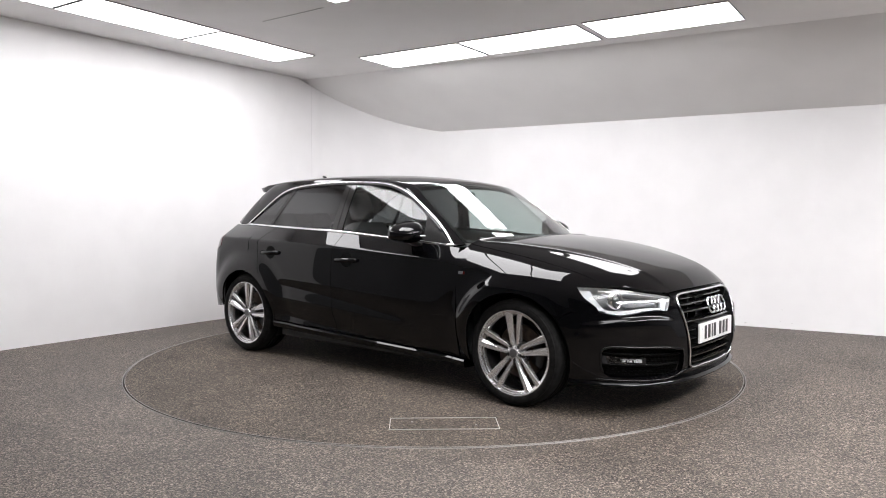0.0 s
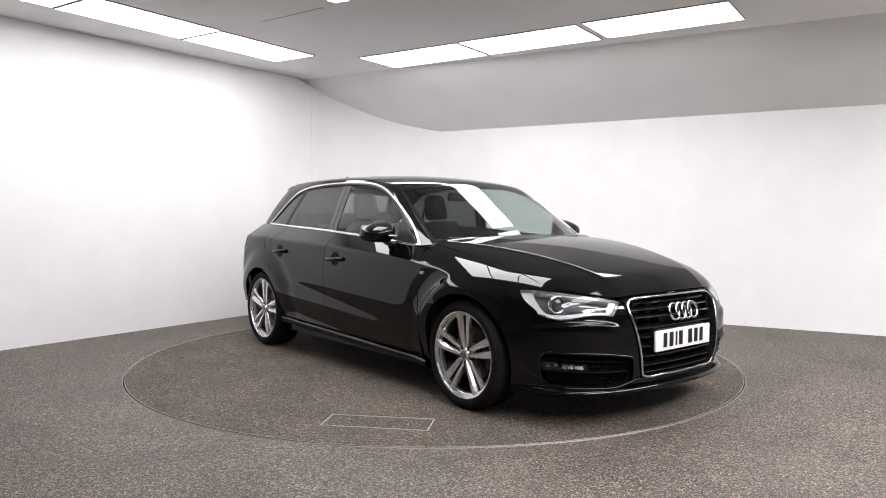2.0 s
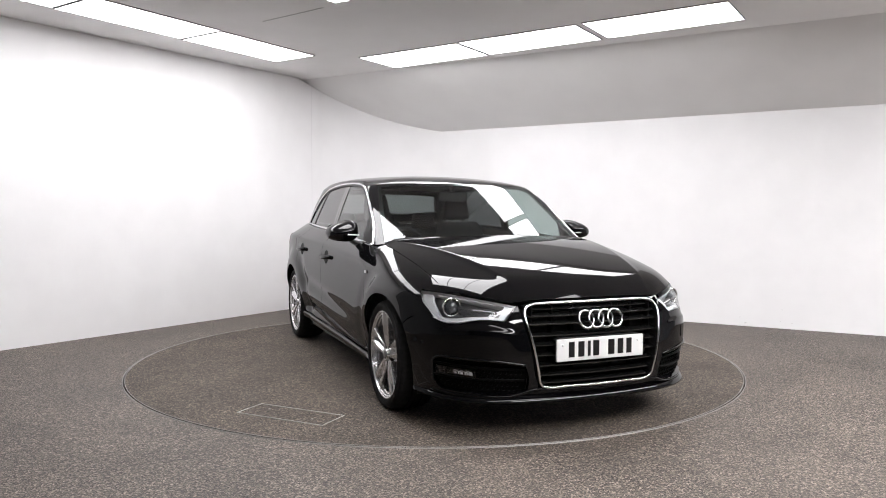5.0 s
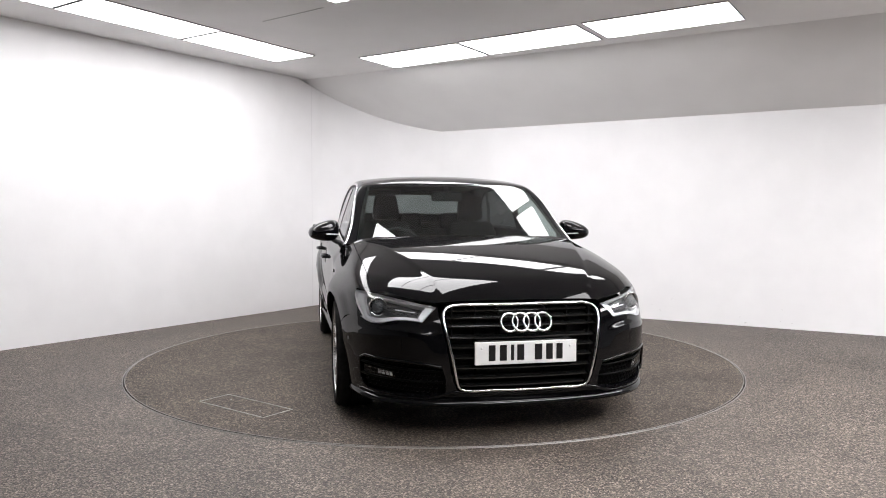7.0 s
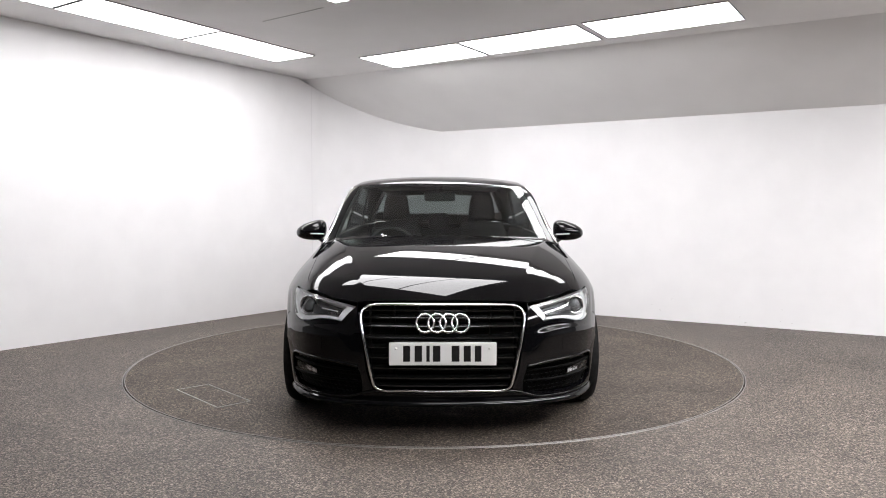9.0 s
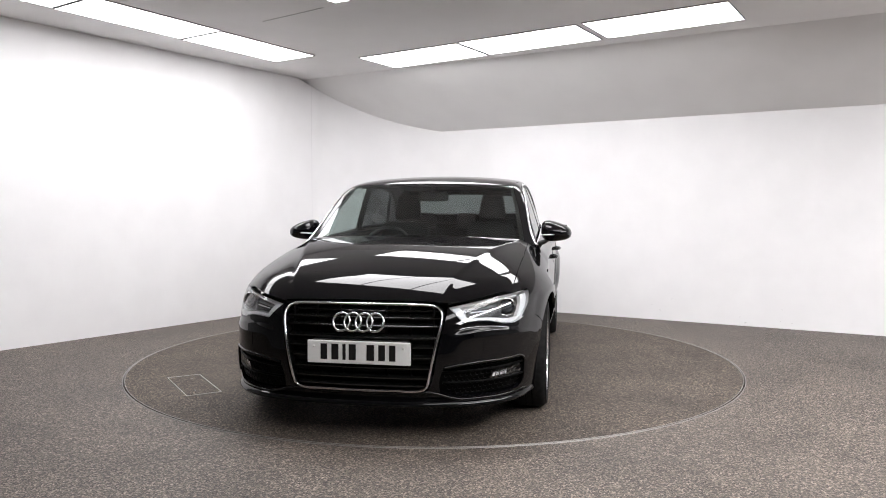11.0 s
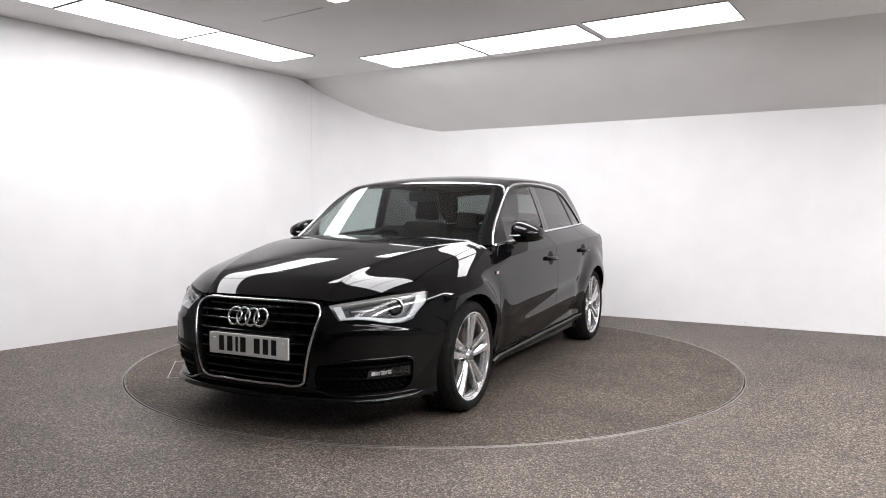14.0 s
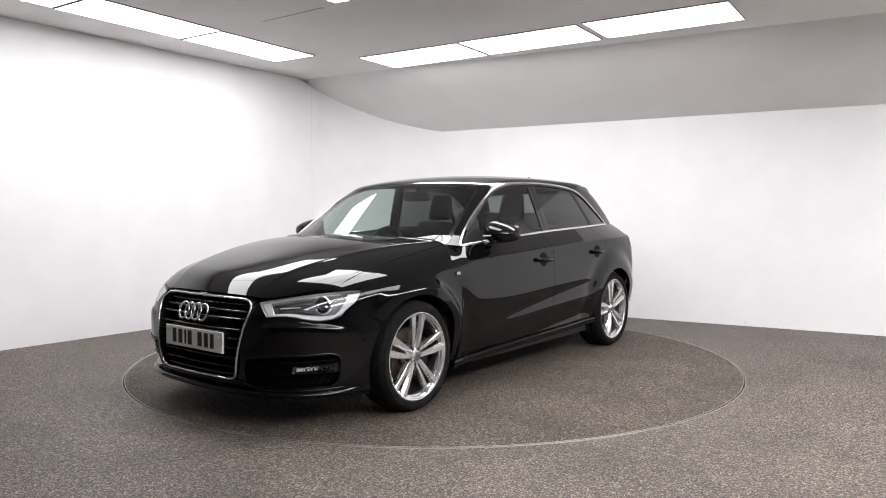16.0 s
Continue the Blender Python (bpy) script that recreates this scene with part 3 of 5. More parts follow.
def build_panels():
    # bonnet, left and right halves in one sheet
    edge = even(on_top(skin_low, HOOD_SIDE), 110)
    lip = even(np.concatenate([on_top(skin_low, [(1.83, 0.720)]), on_front(skin_low, [(0.68, 0.722), (0.62, 0.711), (0.53, 0.693), (0.425, 0.678)])]), 18)
    front_half = np.concatenate([lip[:-1], even(on_front(skin_low, [(0.425, 0.678), (0.34, 0.684), (0.18, 0.687), (0.0, 0.688)]), 16)])
    front = np.concatenate([front_half, mirrored(front_half)[::-1][1:]])
    back_half = even(on_top(skin_low, [(0.90, 0.745), (0.93, 0.60), (0.965, 0.3), (0.975, 0.0)]), 30)
    backline = np.concatenate([back_half, mirrored(back_half)[::-1][1:]])
    p = coons(skin_low, backline, front, edge, mirrored(edge), 221, 110, smooth=False)
    skin_part("bonnet", skin_low, p, PAINT, CAR)

    # front wings: from the bonnet edge down to the arch
    up = even(np.concatenate([on_top(skin_low, HOOD_SIDE), on_front(skin_low, [(0.735, 0.7185)])]), 60)
    a = low_side(arc(FRONT_HUB, ARCH_F, 196, 38, 40))
    seam = low_side(BUMPER_SEAM)
    lamp_low = on_front(skin_low, LAMP_OUT + [(0.770, 0.7185), (0.735, 0.7185)])
    rear_edge = np.concatenate([low_side([(0.976, 0.212), (0.905, 0.30), (0.895, 0.45), (0.890, 0.60), (0.882, 0.75), (0.868, 0.842), (0.86, 0.875)]), on_top(skin_low, [(0.885, 0.80), (0.90, 0.745)])])
    front_edge = np.concatenate([seam, lamp_low])
    p = coons(skin_low, a, up, rear_edge, front_edge, 110, 130)
    pair("front_wing", skin_low, p, PAINT, CAR)

    # doors
    def column(x_of, z0, z1):
        return low_side([(x_of(z), z) for z in np.linspace(z0, z1, 9)])
    front_x = lambda z: 0.888 - 0.03 * max(0, (z - 0.75) / 0.15) ** 2
    mid_x = lambda z: -0.262 + 0.028 * max(0, (z - 0.85) / 0.12)
    bz = lambda x: float(belt_z(x)) - 0.004
    bot = low_side([(-0.262 + (0.886 + 0.262) * i / 10, float(SILL(-0.262 + 1.148 * i / 10))) for i in range(11)])
    top = low_side([(-0.236 + (0.84 + 0.236) * i / 10, bz(-0.236 + 1.076 * i / 10)) for i in range(11)])
    p = coons(skin_low, bot, top, column(mid_x, float(SILL(-0.262)), bz(-0.236)), column(front_x, float(SILL(0.886)), bz(0.84)), 50, 130)
    fd = pair("front_door", skin_low, p, PAINT, CAR)
    cut = [(-0.945, 0.288), (-0.955, 0.36), (-0.99, 0.45), (-1.045, 0.56), (-1.10, 0.66), (-1.14, 0.78), (-1.15, 0.88), (-1.11, 0.96), (-1.06, 1.008)]
    bot = low_side([(-0.945 + (0.683) * i / 10, float(SILL(-0.945 + 0.683 * i / 10))) for i in range(11)])
    top = low_side([(-1.06 + (0.824) * i / 10, bz(-1.06 + 0.824 * i / 10)) for i in range(11)])
    p = coons(skin_low, bot, top, low_side(cut), column(mid_x, float(SILL(-0.262)), bz(-0.236)), 44, 130)
    rd = pair("rear_door", skin_low, p, PAINT, CAR)

    # rear quarters
    a = low_side(arc(REAR_HUB, ARCH_R, -8, 172, 40))
    q_front = np.concatenate([low_side([(-0.972, 0.262)]), low_side(cut[1:])])
    tail = low_side([(-1.665, 0.36), (-1.75, 0.45), (-1.80, 0.60), (-1.80, 0.80), (-1.76, 0.92), (-1.72, 1.024)])
    top = low_side([(-1.06, bz(-1.06)), (-1.3, bz(-1.3)), (-1.5, bz(-1.5)), (-1.72, 1.024)])
    p = coons(skin_low, a, top, q_front, tail, 60, 90)
    pair("rear_quarter", skin_low, p, PAINT, CAR)
    # fuel flap, let into the right-hand quarter
    p = mirrored(coons(skin_low, low_side([(-1.42, 0.82), (-1.27, 0.82)]), low_side([(-1.42, 0.935), (-1.27, 0.935)]), low_side([(-1.42, 0.82), (-1.42, 0.935)]), low_side([(-1.27, 0.82), (-1.27, 0.935)]), 9, 9))
    skin_part("fuel_flap", skin_low, p, PAINT, CAR, gap=0, depth=0.002, lift=0.0016)

    # rear bumper and tailgate, closing the back
    half_a = low_side([(-1.665, 0.36), (-1.75, 0.45), (-1.80, 0.60), (-1.80, 0.80), (-1.76, 0.92), (-1.72, 1.024)])
    back_low = solve_along(skin_low, [(0, y, 0.30) for y in (0.82, 0.6, 0.3, 0.0)], 0, -2.6, -1.0)
    back_low = np.concatenate([half_a[:1], back_low[1:]])
    back_top = solve_along(skin_low, [(0, y, 1.02) for y in (0.70, 0.5, 0.25, 0.0)], 0, -2.6, -1.0)
    back_top = np.concatenate([half_a[-1:], back_top[1:]])
    mid = solve_along(skin_low, [(0, 0.0, z) for z in (0.30, 0.5, 0.75, 1.02)], 0, -2.6, -1.0)
    pair("rear_bumper", skin_low, coons(skin_low, back_low, back_top, half_a, mid, 16, 18), PAINT, CAR)

    # sills with the side skirt's ledge
    xs = np.linspace(-0.955, 0.935, 24)
    rows = []
    ledge = low_side([(x, float(SILL(x)) - 0.006) for x in xs])
    for x, y, z in ledge:
        rows.append([(x, y - 0.004, z), (x, y + 0.012, z - 0.006), (x, y + 0.020, z - 0.016), (x, y + 0.012, z - 0.046), (x, y - 0.004, z - 0.056), (x, y - 0.10, z - 0.060), (x, y - 0.16, z - 0.02)])
    for s in (1, -1):
        bm = bmesh.new()
        vs = [[bm.verts.new((a, b * s, c)) for a, b, c in row] for row in rows]
        for a, b in zip(vs, vs[1:]):
            for k in range(6):
                bm.faces.new((a[k], a[k + 1], b[k + 1], b[k]))
        bm.faces.new(vs[0]), bm.faces.new(vs[-1][::-1])
        ob = part("side_skirt", bm, PAINT, CAR)
        ob.data.set_sharp_from_angle(angle=radians(30))
    return fd, rd


FRONT_DOORS, REAR_DOORS = build_panels()


def wheel_well(hub, r, side):
    bm = bmesh.new()
    prof = [(r, 0.80), (r + 0.004, 0.62), (r + 0.004, 0.45), (0.05, 0.45)]
    n = 32
    rings = []
    for i in range(n):
        a = radians(-28 + 236 * i / (n - 1))
        rings.append([bm.verts.new((hub[0] + q * math.cos(a), y * side, hub[1] + q * math.sin(a))) for q, y in prof])
    for a, b in zip(rings, rings[1:]):
        for k in range(3):
            bm.faces.new((a[k], a[k + 1], b[k + 1], b[k]))
    ob = part("wheel_arch_liner", bm, TRIM, CAR)
    return ob


for s in (1, -1):
    wheel_well(FRONT_HUB, 0.352, s)
    wheel_well(REAR_HUB, 0.346, s)


# ---- car: cabin skin ----
DLO_LOW = [(0.795, 0.917), (0.5, 0.937), (0.2, 0.957), (-0.35, 0.989), (-0.98, 1.011), (-1.525, 1.028)]
DLO_TOP = [(0.795, 0.917), (0.679, 1.020), (0.533, 1.127), (0.397, 1.216), (0.258, 1.284), (0.10, 1.327), (-0.07, 1.345), (-0.30, 1.353), (-0.55, 1.352), (-0.78, 1.341), (-0.96, 1.322), (-1.06, 1.298), (-1.16, 1.252), (-1.32, 1.150), (-1.525, 1.028)]


def cab_side(pts):
    return on_side(skin_up, pts)


def build_cabin():
    # windscreen
    left = on_front(skin_up, [(0.722, 0.925), (0.694, 1.03), (0.662, 1.14), (0.628, 1.24), (0.598, 1.322)])
    low = on_front(skin_up, [(0.722, 0.925), (0.60, 0.931), (0.45, 0.935), (0.2, 0.938), (0.0, 0.939)])
    low = np.concatenate([low, mirrored(low)[::-1][1:]])
    high = on_front(skin_up, [(0.598, 1.322), (0.40, 1.333), (0.19, 1.338), (0.0, 1.340)])
    high = np.concatenate([high, mirrored(high)[::-1][1:]])
    p = coons(skin_up, low, high, left, mirrored(left), 49, 30)
    skin_part("windscreen", skin_up, p, SCREEN, CAR, "clear glass windscreen", gap=0.003, depth=0.004)
    # black printed border of the screen
    for nm, q in (("screen_border", p[:, :2]), ("screen_border", p[:, -2:]), ("screen_border", p[:2, 1:-1]), ("screen_border", p[-2:, 1:-1])):
        skin_part(nm, skin_up, q, GLOSSTRIM, CAR, gap=0, depth=0.002, lift=-0.003)
    # roof
    rs = on_top(skin_up, [(0.235, 0.598), (0.10, 0.606), (-0.1, 0.616), (-0.4, 0.616), (-0.8, 0.606), (-1.1, 0.588), (-1.25, 0.572), (-1.35, 0.540)])
    rs[0] = left[-1]
    tail = on_top(skin_up, [(-1.35, 0.540), (-1.385, 0.3), (-1.395, 0.0)])
    tail = np.concatenate([tail, mirrored(tail)[::-1][1:]])
    p = coons(skin_up, high, tail, rs, mirrored(rs), 41, 48)
    skin_part("roof", skin_up, p, PAINT, CAR)
    bm = bmesh.new()
    v, f = grid_mesh(skin_up, p[1:-1, 1:-1], gap=0, depth=0, lift=-0.035)
    add(bm, v, [tuple(int(i) for i in q) for q in f])
    part("roof_lining", bm, LINING, CAR)
    # pillar and roof rail strip between screen, roof and side glass
    inner = even(np.concatenate([left, rs[1:]]), 90)
    inner[0] = left[0]
    n_dlo = even(cab_side(DLO_TOP), 90)
    rows = [inner * (1 - s) + n_dlo * s for s in np.linspace(0, 1, 6)]
    p = settle(skin_up, np.stack(rows, 1))
    pair("roof_rail", skin_up, p, PAINT, CAR, gap=0.0015)
    # tailgate with its window, spoiler above it
    q = solve_along(skin_up, [(0, y, 1.03) for y in (0.66, 0.4, 0.0)], 0, -2.6, -1.2)
    top = tail[:3]
    sidecol = settle(skin_up, even(np.stack([q[0], rs[-1]]), 8))
    p = settle(skin_up, np.stack([n_dlo[-1] + (sidecol - n_dlo[-1]) * s for s in np.linspace(0.02, 1, 10)]))
    pair("rear_pillar", skin_up, p, PAINT, CAR, gap=0)
    mid = settle(skin_up, even(np.stack([q[2], tail[2]]), 8))
    p = coons(skin_up, q, top, sidecol, mid, 14, 12)
    full = np.concatenate([p, mirrored(p)[::-1][1:]])
    skin_part("rear_window", skin_up, full[1:-1, 3:-1], REAR_GLASS, CAR, "dark tinted rear window", gap=0, depth=0.004)
    skin_part("tailgate", skin_up, full[:, :4], PAINT, CAR, gap=0)
    pair("rear_window_border", skin_up, p[:2, 3:], GLOSSTRIM, CAR, gap=0, depth=0.003)
    # spoiler
    bm = bmesh.new()
    ys = np.linspace(-0.50, 0.50, 41)
    rows = []
    for y in ys:
        x0 = -1.33 + 0.03 * (y / 0.5) ** 2
        z0 = float(roof_mid(x0)) + 0.004 - 0.038 * (y / 0.64) ** 2 - 0.014 * (abs(y) / 0.66) ** 8
        tip = -1.73 + 0.04 * (abs(y) / 0.41) ** 2 + 0.12 * max(0, (abs(y) - 0.41) / 0.09) ** 2
        rows.append([(x0, y, z0 + 0.001), (x0 - 0.06, y, z0 - 0.004), (x0 - 0.20, y, z0 - 0.018), (tip, y, z0 - 0.038), (tip - 0.004, y, z0 - 0.046), (tip + 0.02, y, z0 - 0.075), (x0 - 0.05, y, z0 - 0.095), (x0, y, z0 - 0.02)])
    vs = [[bm.verts.new(c) for c in r] for r in rows]
    for a, b in zip(vs, vs[1:]):
        for i in range(8):
            bm.faces.new((a[i], a[(i + 1) % 8], b[(i + 1) % 8], b[i]))
    bm.faces.new(vs[0]), bm.faces.new(vs[-1][::-1])
    part("spoiler", bm, PAINT, CAR).data.set_sharp_from_angle(angle=radians(40))

    # side glass: quarter, rear door, front door
    top_z = spline([(x, z) for x, z in DLO_TOP])
    def pane(name, x_low, x_top, material, label):
        lo = [(x_low[0] + (x_low[1] - x_low[0]) * i / 12, float(belt_z(x_low[0] + (x_low[1] - x_low[0]) * i / 12)) + 0.006) for i in range(13)]
        hi = [(x_top[0] + (x_top[1] - x_top[0]) * i / 12, float(top_z(x_top[0] + (x_top[1] - x_top[0]) * i / 12)) - 0.012) for i in range(13)]
        a = [(lo[0][0] + (hi[0][0] - lo[0][0]) * i / 8, lo[0][1] + (hi[0][1] - lo[0][1]) * i / 8) for i in range(9)]
        b = [(lo[-1][0] + (hi[-1][0] - lo[-1][0]) * i / 8, lo[-1][1] + (hi[-1][1] - lo[-1][1]) * i / 8) for i in range(9)]
        p = coons(skin_up, cab_side(lo), cab_side(hi), cab_side(a), cab_side(b), 30, 22, smooth=False)
        return pair(name, skin_up, p, material, CAR, label, gap=0.0, depth=0.004, lift=-0.005)
    pane("quarter_window", (-1.47, -1.185), (-1.42, -0.965), PRIVACY, "dark tinted glass")
    pane("rear_window", (-1.155, -0.385), (-0.925, -0.335), PRIVACY, "dark tinted glass")
    pane("front_window", (-0.285, 0.70), (-0.235, 0.60), GLASS, "clear glass")

    # window posts
    def post(name, x_low, x_top, material=GLOSSTRIM, lift=-0.002):
        z0, z1 = [float(belt_z(sum(x_low) / 2)) + 0.004, float(top_z(sum(x_top) / 2)) - 0.003]
        c = []
        for i in range(9):
            s = i / 8
            z = z0 + (z1 - z0) * s
            c.append(cab_side([(x_low[0] + (x_top[0] - x_low[0]) * s, z), ((x_low[0] + x_low[1]) / 2 + ((x_top[0] + x_top[1]) / 2 - (x_low[0] + x_low[1]) / 2) * s, z), (x_low[1] + (x_top[1] - x_low[1]) * s, z)]))
        return pair(name, skin_up, np.stack(c, 1), material, CAR, gap=0, depth=0.012, lift=lift)
    post("centre_pillar", (-0.392, -0.335), (-0.345, -0.292))
    post("centre_pillar", (-0.330, -0.278), (-0.288, -0.228))
    post("window_bar", (-1.188, -1.152), (-0.968, -0.922), TRIM)
    # mirror triangle at the foot of the screen pillar
    tri = np.stack([cab_side([(x, float(belt_z(x)) + 0.006 + (float(top_z(x)) - 0.012 - float(belt_z(x)) - 0.006) * s) for x in np.linspace(0.53, 0.76, 9)]) for s in np.linspace(0, 1, 6)], 1)
    pair("mirror_triangle", skin_up, tri, TRIM, CAR, gap=0, depth=0.006, lift=-0.003)
    # black seal inside the chrome
    for s in (1, -1):
        line = even(np.concatenate([cab_side([(x, z - 0.011) for x, z in DLO_TOP[1:-1]])]), 80)
        nrm = slope_of(skin_up, line)
        bm = bmesh.new()
        tube(bm, (line + nrm * 0.0) * np.array([1, s, 1]), 0.011, 6, flat=0.35, ups=nrm * np.array([1, s, 1]))
        part("window_seal", bm, TRIM, CAR)
        # bright strip round the side glass
        line = n_dlo + slope_of(skin_up, n_dlo) * 0.003
        bm = bmesh.new()
        tube(bm, line * np.array([1, s, 1]), 0.0085, 8, flat=0.5, ups=slope_of(skin_up, n_dlo) * np.array([1, s, 1]))
        part("window_chrome", bm, CHROME, CAR, "bright chrome strip")
        low = even(cab_side(DLO_LOW), 50)
        nl = slope_of(skin_up, low)
        bm = bmesh.new()
        tube(bm, (low + nl * 0.008) * np.array([1, s, 1]), 0.0095, 8, flat=0.55, ups=nl * np.array([1, s, 1]))
        part("window_chrome", bm, CHROME, CAR, "bright chrome strip")


build_cabin()


def build_cowl():
    """Dark tray, wipers and the edge between bonnet and screen."""
    bm = bmesh.new()
    rows = []
    for y in np.linspace(-0.72, 0.72, 25):
        s = 1.03 - 0.28 * y * y - 0.22 * y ** 6
        h = 0.985 - 0.10 * y * y
        rows.append([bm.verts.new(c) for c in ((h + 0.03, y, 0.90 - 0.05 * y * y), (s + 0.06, y, 0.912 - 0.05 * y * y), (s - 0.02, y, 0.932))])
    for a, b in zip(rows, rows[1:]):
        for k in range(2):
            bm.faces.new((a[k], a[k + 1], b[k + 1], b[k]))
    part("cowl", bm, TRIM, CAR)
    for y0, y1 in ((0.57, 0.03), (-0.08, -0.60)):
        pts = []
        for i in range(12):
            t = i / 11
            y = y0 + (y1 - y0) * t
            z = 0.946 + 0.018 * t
            x = float(on_front(skin_up, [(y, z)])[0, 0]) + 0.012
            pts.append((x, y, z))
        bm = bmesh.new()
        tube(bm, pts, 0.007, 6)
        w = part("wiper", bm, TRIM, CAR)
        bm = bmesh.new()
        tube(bm, [(p[0] + 0.012, p[1], p[2] + 0.006) for p in pts[:8]], 0.006, 6)
        part("wiper_arm", bm, TRIM, w)


build_cowl()


# ---- car: front end ----
GRILLE = [(0.0, 0.668), (0.10, 0.668), (0.20, 0.668), (0.29, 0.667), (0.345, 0.664), (0.382, 0.653), (0.402, 0.630), (0.405, 0.600), (0.392, 0.53), (0.367, 0.41), (0.343, 0.296), (0.333, 0.270), (0.305, 0.256), (0.20, 0.254), (0.10, 0.253), (0.0, 0.253)]


WASHER = (0.606, 0.692, 0.443, 0.504)


def front(pts):
    return on_front(skin_low, pts)


def build_bumper():
    t_out = np.concatenate([even(front([(0.426, 0.676), (0.430, 0.660)]), 3)[:-1], even(front(LAMP_IN[::-1]), 18)[:-1], even(front(LAMP_LOW), 36)[:-1]])
    seam = np.concatenate([front([(0.785, 0.590)]), low_side(BUMPER_SEAM[::-1])])
    arch_line = low_side(arc(FRONT_HUB, ARCH_F, 38, -17, 16))
    o_out = np.concatenate([even(seam, 6)[:-1], even(arch_line, 16)[:-1]])
    b_out = even(np.concatenate([arch_line[-1:], low_side([(1.75, 0.200)]), front([(0.72, 0.198), (0.6, 0.197), (0.45, 0.198), (0.355, 0.200)])]), 22)[:-1]
    i_out = even(front([(0.355, 0.200), (0.345, 0.262), (0.36, 0.30), (0.386, 0.42), (0.410, 0.54), (0.424, 0.615), (0.428, 0.676)]), 64)[:-1]
    outer = np.concatenate([t_out, o_out, b_out, i_out])
    seg = [len(t_out), len(o_out), len(b_out), len(i_out)]
    inner = np.concatenate([even(front([(0.42, 0.372), (0.55, 0.392), (0.70, 0.398), (0.765, 0.400)]), seg[0] + 1)[:-1],
                            even(front([(0.765, 0.400), (0.788, 0.378), (0.790, 0.33), (0.778, 0.26), (0.755, 0.230)]), seg[1] + 1)[:-1],
                            even(front([(0.755, 0.230), (0.65, 0.222), (0.5, 0.222), (0.40, 0.232)]), seg[2] + 1)[:-1],
                            even(front([(0.40, 0.232), (0.398, 0.30), (0.42, 0.372)]), seg[3] + 1)[:-1]])
    rows = [outer * (1 - s) + inner * s for s in np.linspace(0, 1, 56)]
    p = settle(skin_low, np.stack(rows, 1))
    # raised bead along the top and outer edge of each intake
    bead = inner[:seg[0] + seg[1] - 3]
    nb = slope_of(skin_low, bead)
    for s in (1, -1):
        bm = bmesh.new()
        tube(bm, (bead + nb * 0.002) * np.array([1, s, 1]), 0.0075, 8, flat=0.8, ups=nb * np.array([1, s, 1]))
        part("intake_bead", bm, PAINT, CAR)
    pair("front_bumper", skin_low, p, PAINT, CAR, gap=0.0015, depth=0.03, closed=True)
    # strip under the grille
    low = front([(0.355, 0.200), (0.18, 0.200), (0.0, 0.200)])
    high = front([(0.345, 0.258), (0.312, 0.246), (0.0, 0.243)])
    c = coons(skin_low, low, high, front([(0.355, 0.200), (0.345, 0.258)]), front([(0.0, 0.200), (0.0, 0.243)]), 16, 6, smooth=False)
    c = np.concatenate([c, mirrored(c)[::-1][1:]])
    skin_part("bumper_centre", skin_low, c, PAINT, CAR, gap=0, depth=0.02)
    # raised ridge above the lip, lifting towards the grille
    ridge = even(front([(0.787, 0.216), (0.70, 0.209), (0.55, 0.207), (0.47, 0.211), (0.415, 0.228), (0.362, 0.243), (0.20, 0.241), (0.0, 0.240)]), 60)
    ridge = np.concatenate([ridge, mirrored(ridge)[::-1][1:]])
    nr = slope_of(skin_low, ridge)
    bm = bmesh.new()
    tube(bm, ridge + nr * 0.001, 0.009, 8, flat=0.7, ups=nr)
    part("lip_ridge", bm, PAINT, CAR)
    # washer flaps under the headlights
    y0, y1, z0, z1 = WASHER
    flap = coons(skin_low, front([(y0, z0), (y1, z0)]), front([(y0, z1), (y1, z1)]), front([(y0, z0), (y0, z1)]), front([(y1, z0), (y1, z1)]), 9, 9)
    pair("washer_flap", skin_low, flap, PAINT, CAR, gap=0, depth=0.003, lift=0.0018)
    # splitter lip
    bm = bmesh.new()
    line = even(np.concatenate([low_side([(1.66, 0.203)]), front([(0.78, 0.202), (0.72, 0.2), (0.6, 0.2), (0.45, 0.2), (0.3, 0.2), (0.15, 0.2), (0.0, 0.2)])]), 36)
    line = np.concatenate([line, mirrored(line)[::-1][1:]])
    n = slope_of(skin_low, line)
    n[:, 2] = 0
    n /= np.linalg.norm(n, axis=1, keepdims=True)
    rows = []
    for k, (p, d) in enumerate(zip(line, n)):
        w = min(k, len(line) - 1 - k) / (len(line) / 2)
        out = 0.004 + 0.022 * min(1, w * 3)
        up = 0.0
        prof = [(-0.004, 0.006), (out * 0.5, 0.004 + up), (out, -0.006 + up * 0.5), (out + 0.002, -0.016), (out - 0.006, -0.026), (-0.10, -0.030)]
        rows.append([bm.verts.new((p[0] + d[0] * a, p[1] + d[1] * a, p[2] + b)) for a, b in prof])
    for a, b in zip(rows, rows[1:]):
        for k in range(5):
            bm.faces.new((a[k], a[k + 1], b[k + 1], b[k]))
    part("front_lip", bm, PAINT, CAR).data.set_sharp_from_angle(angle=radians(45))

    # intakes: dark honeycomb panel with two blades and the fog lamp
    q = coons(skin_low, front([(0.40, 0.225), (0.5, 0.216), (0.65, 0.216), (0.765, 0.224)]), front([(0.41, 0.378), (0.55, 0.398), (0.70, 0.404), (0.78, 0.406)]),
              front([(0.40, 0.225), (0.398, 0.30), (0.41, 0.378)]), front([(0.765, 0.224), (0.797, 0.32), (0.78, 0.406)]), 14, 10)
    pair("intake_panel", skin_low, q, RECESS, CAR, gap=0, depth=0.01, lift=-0.035)
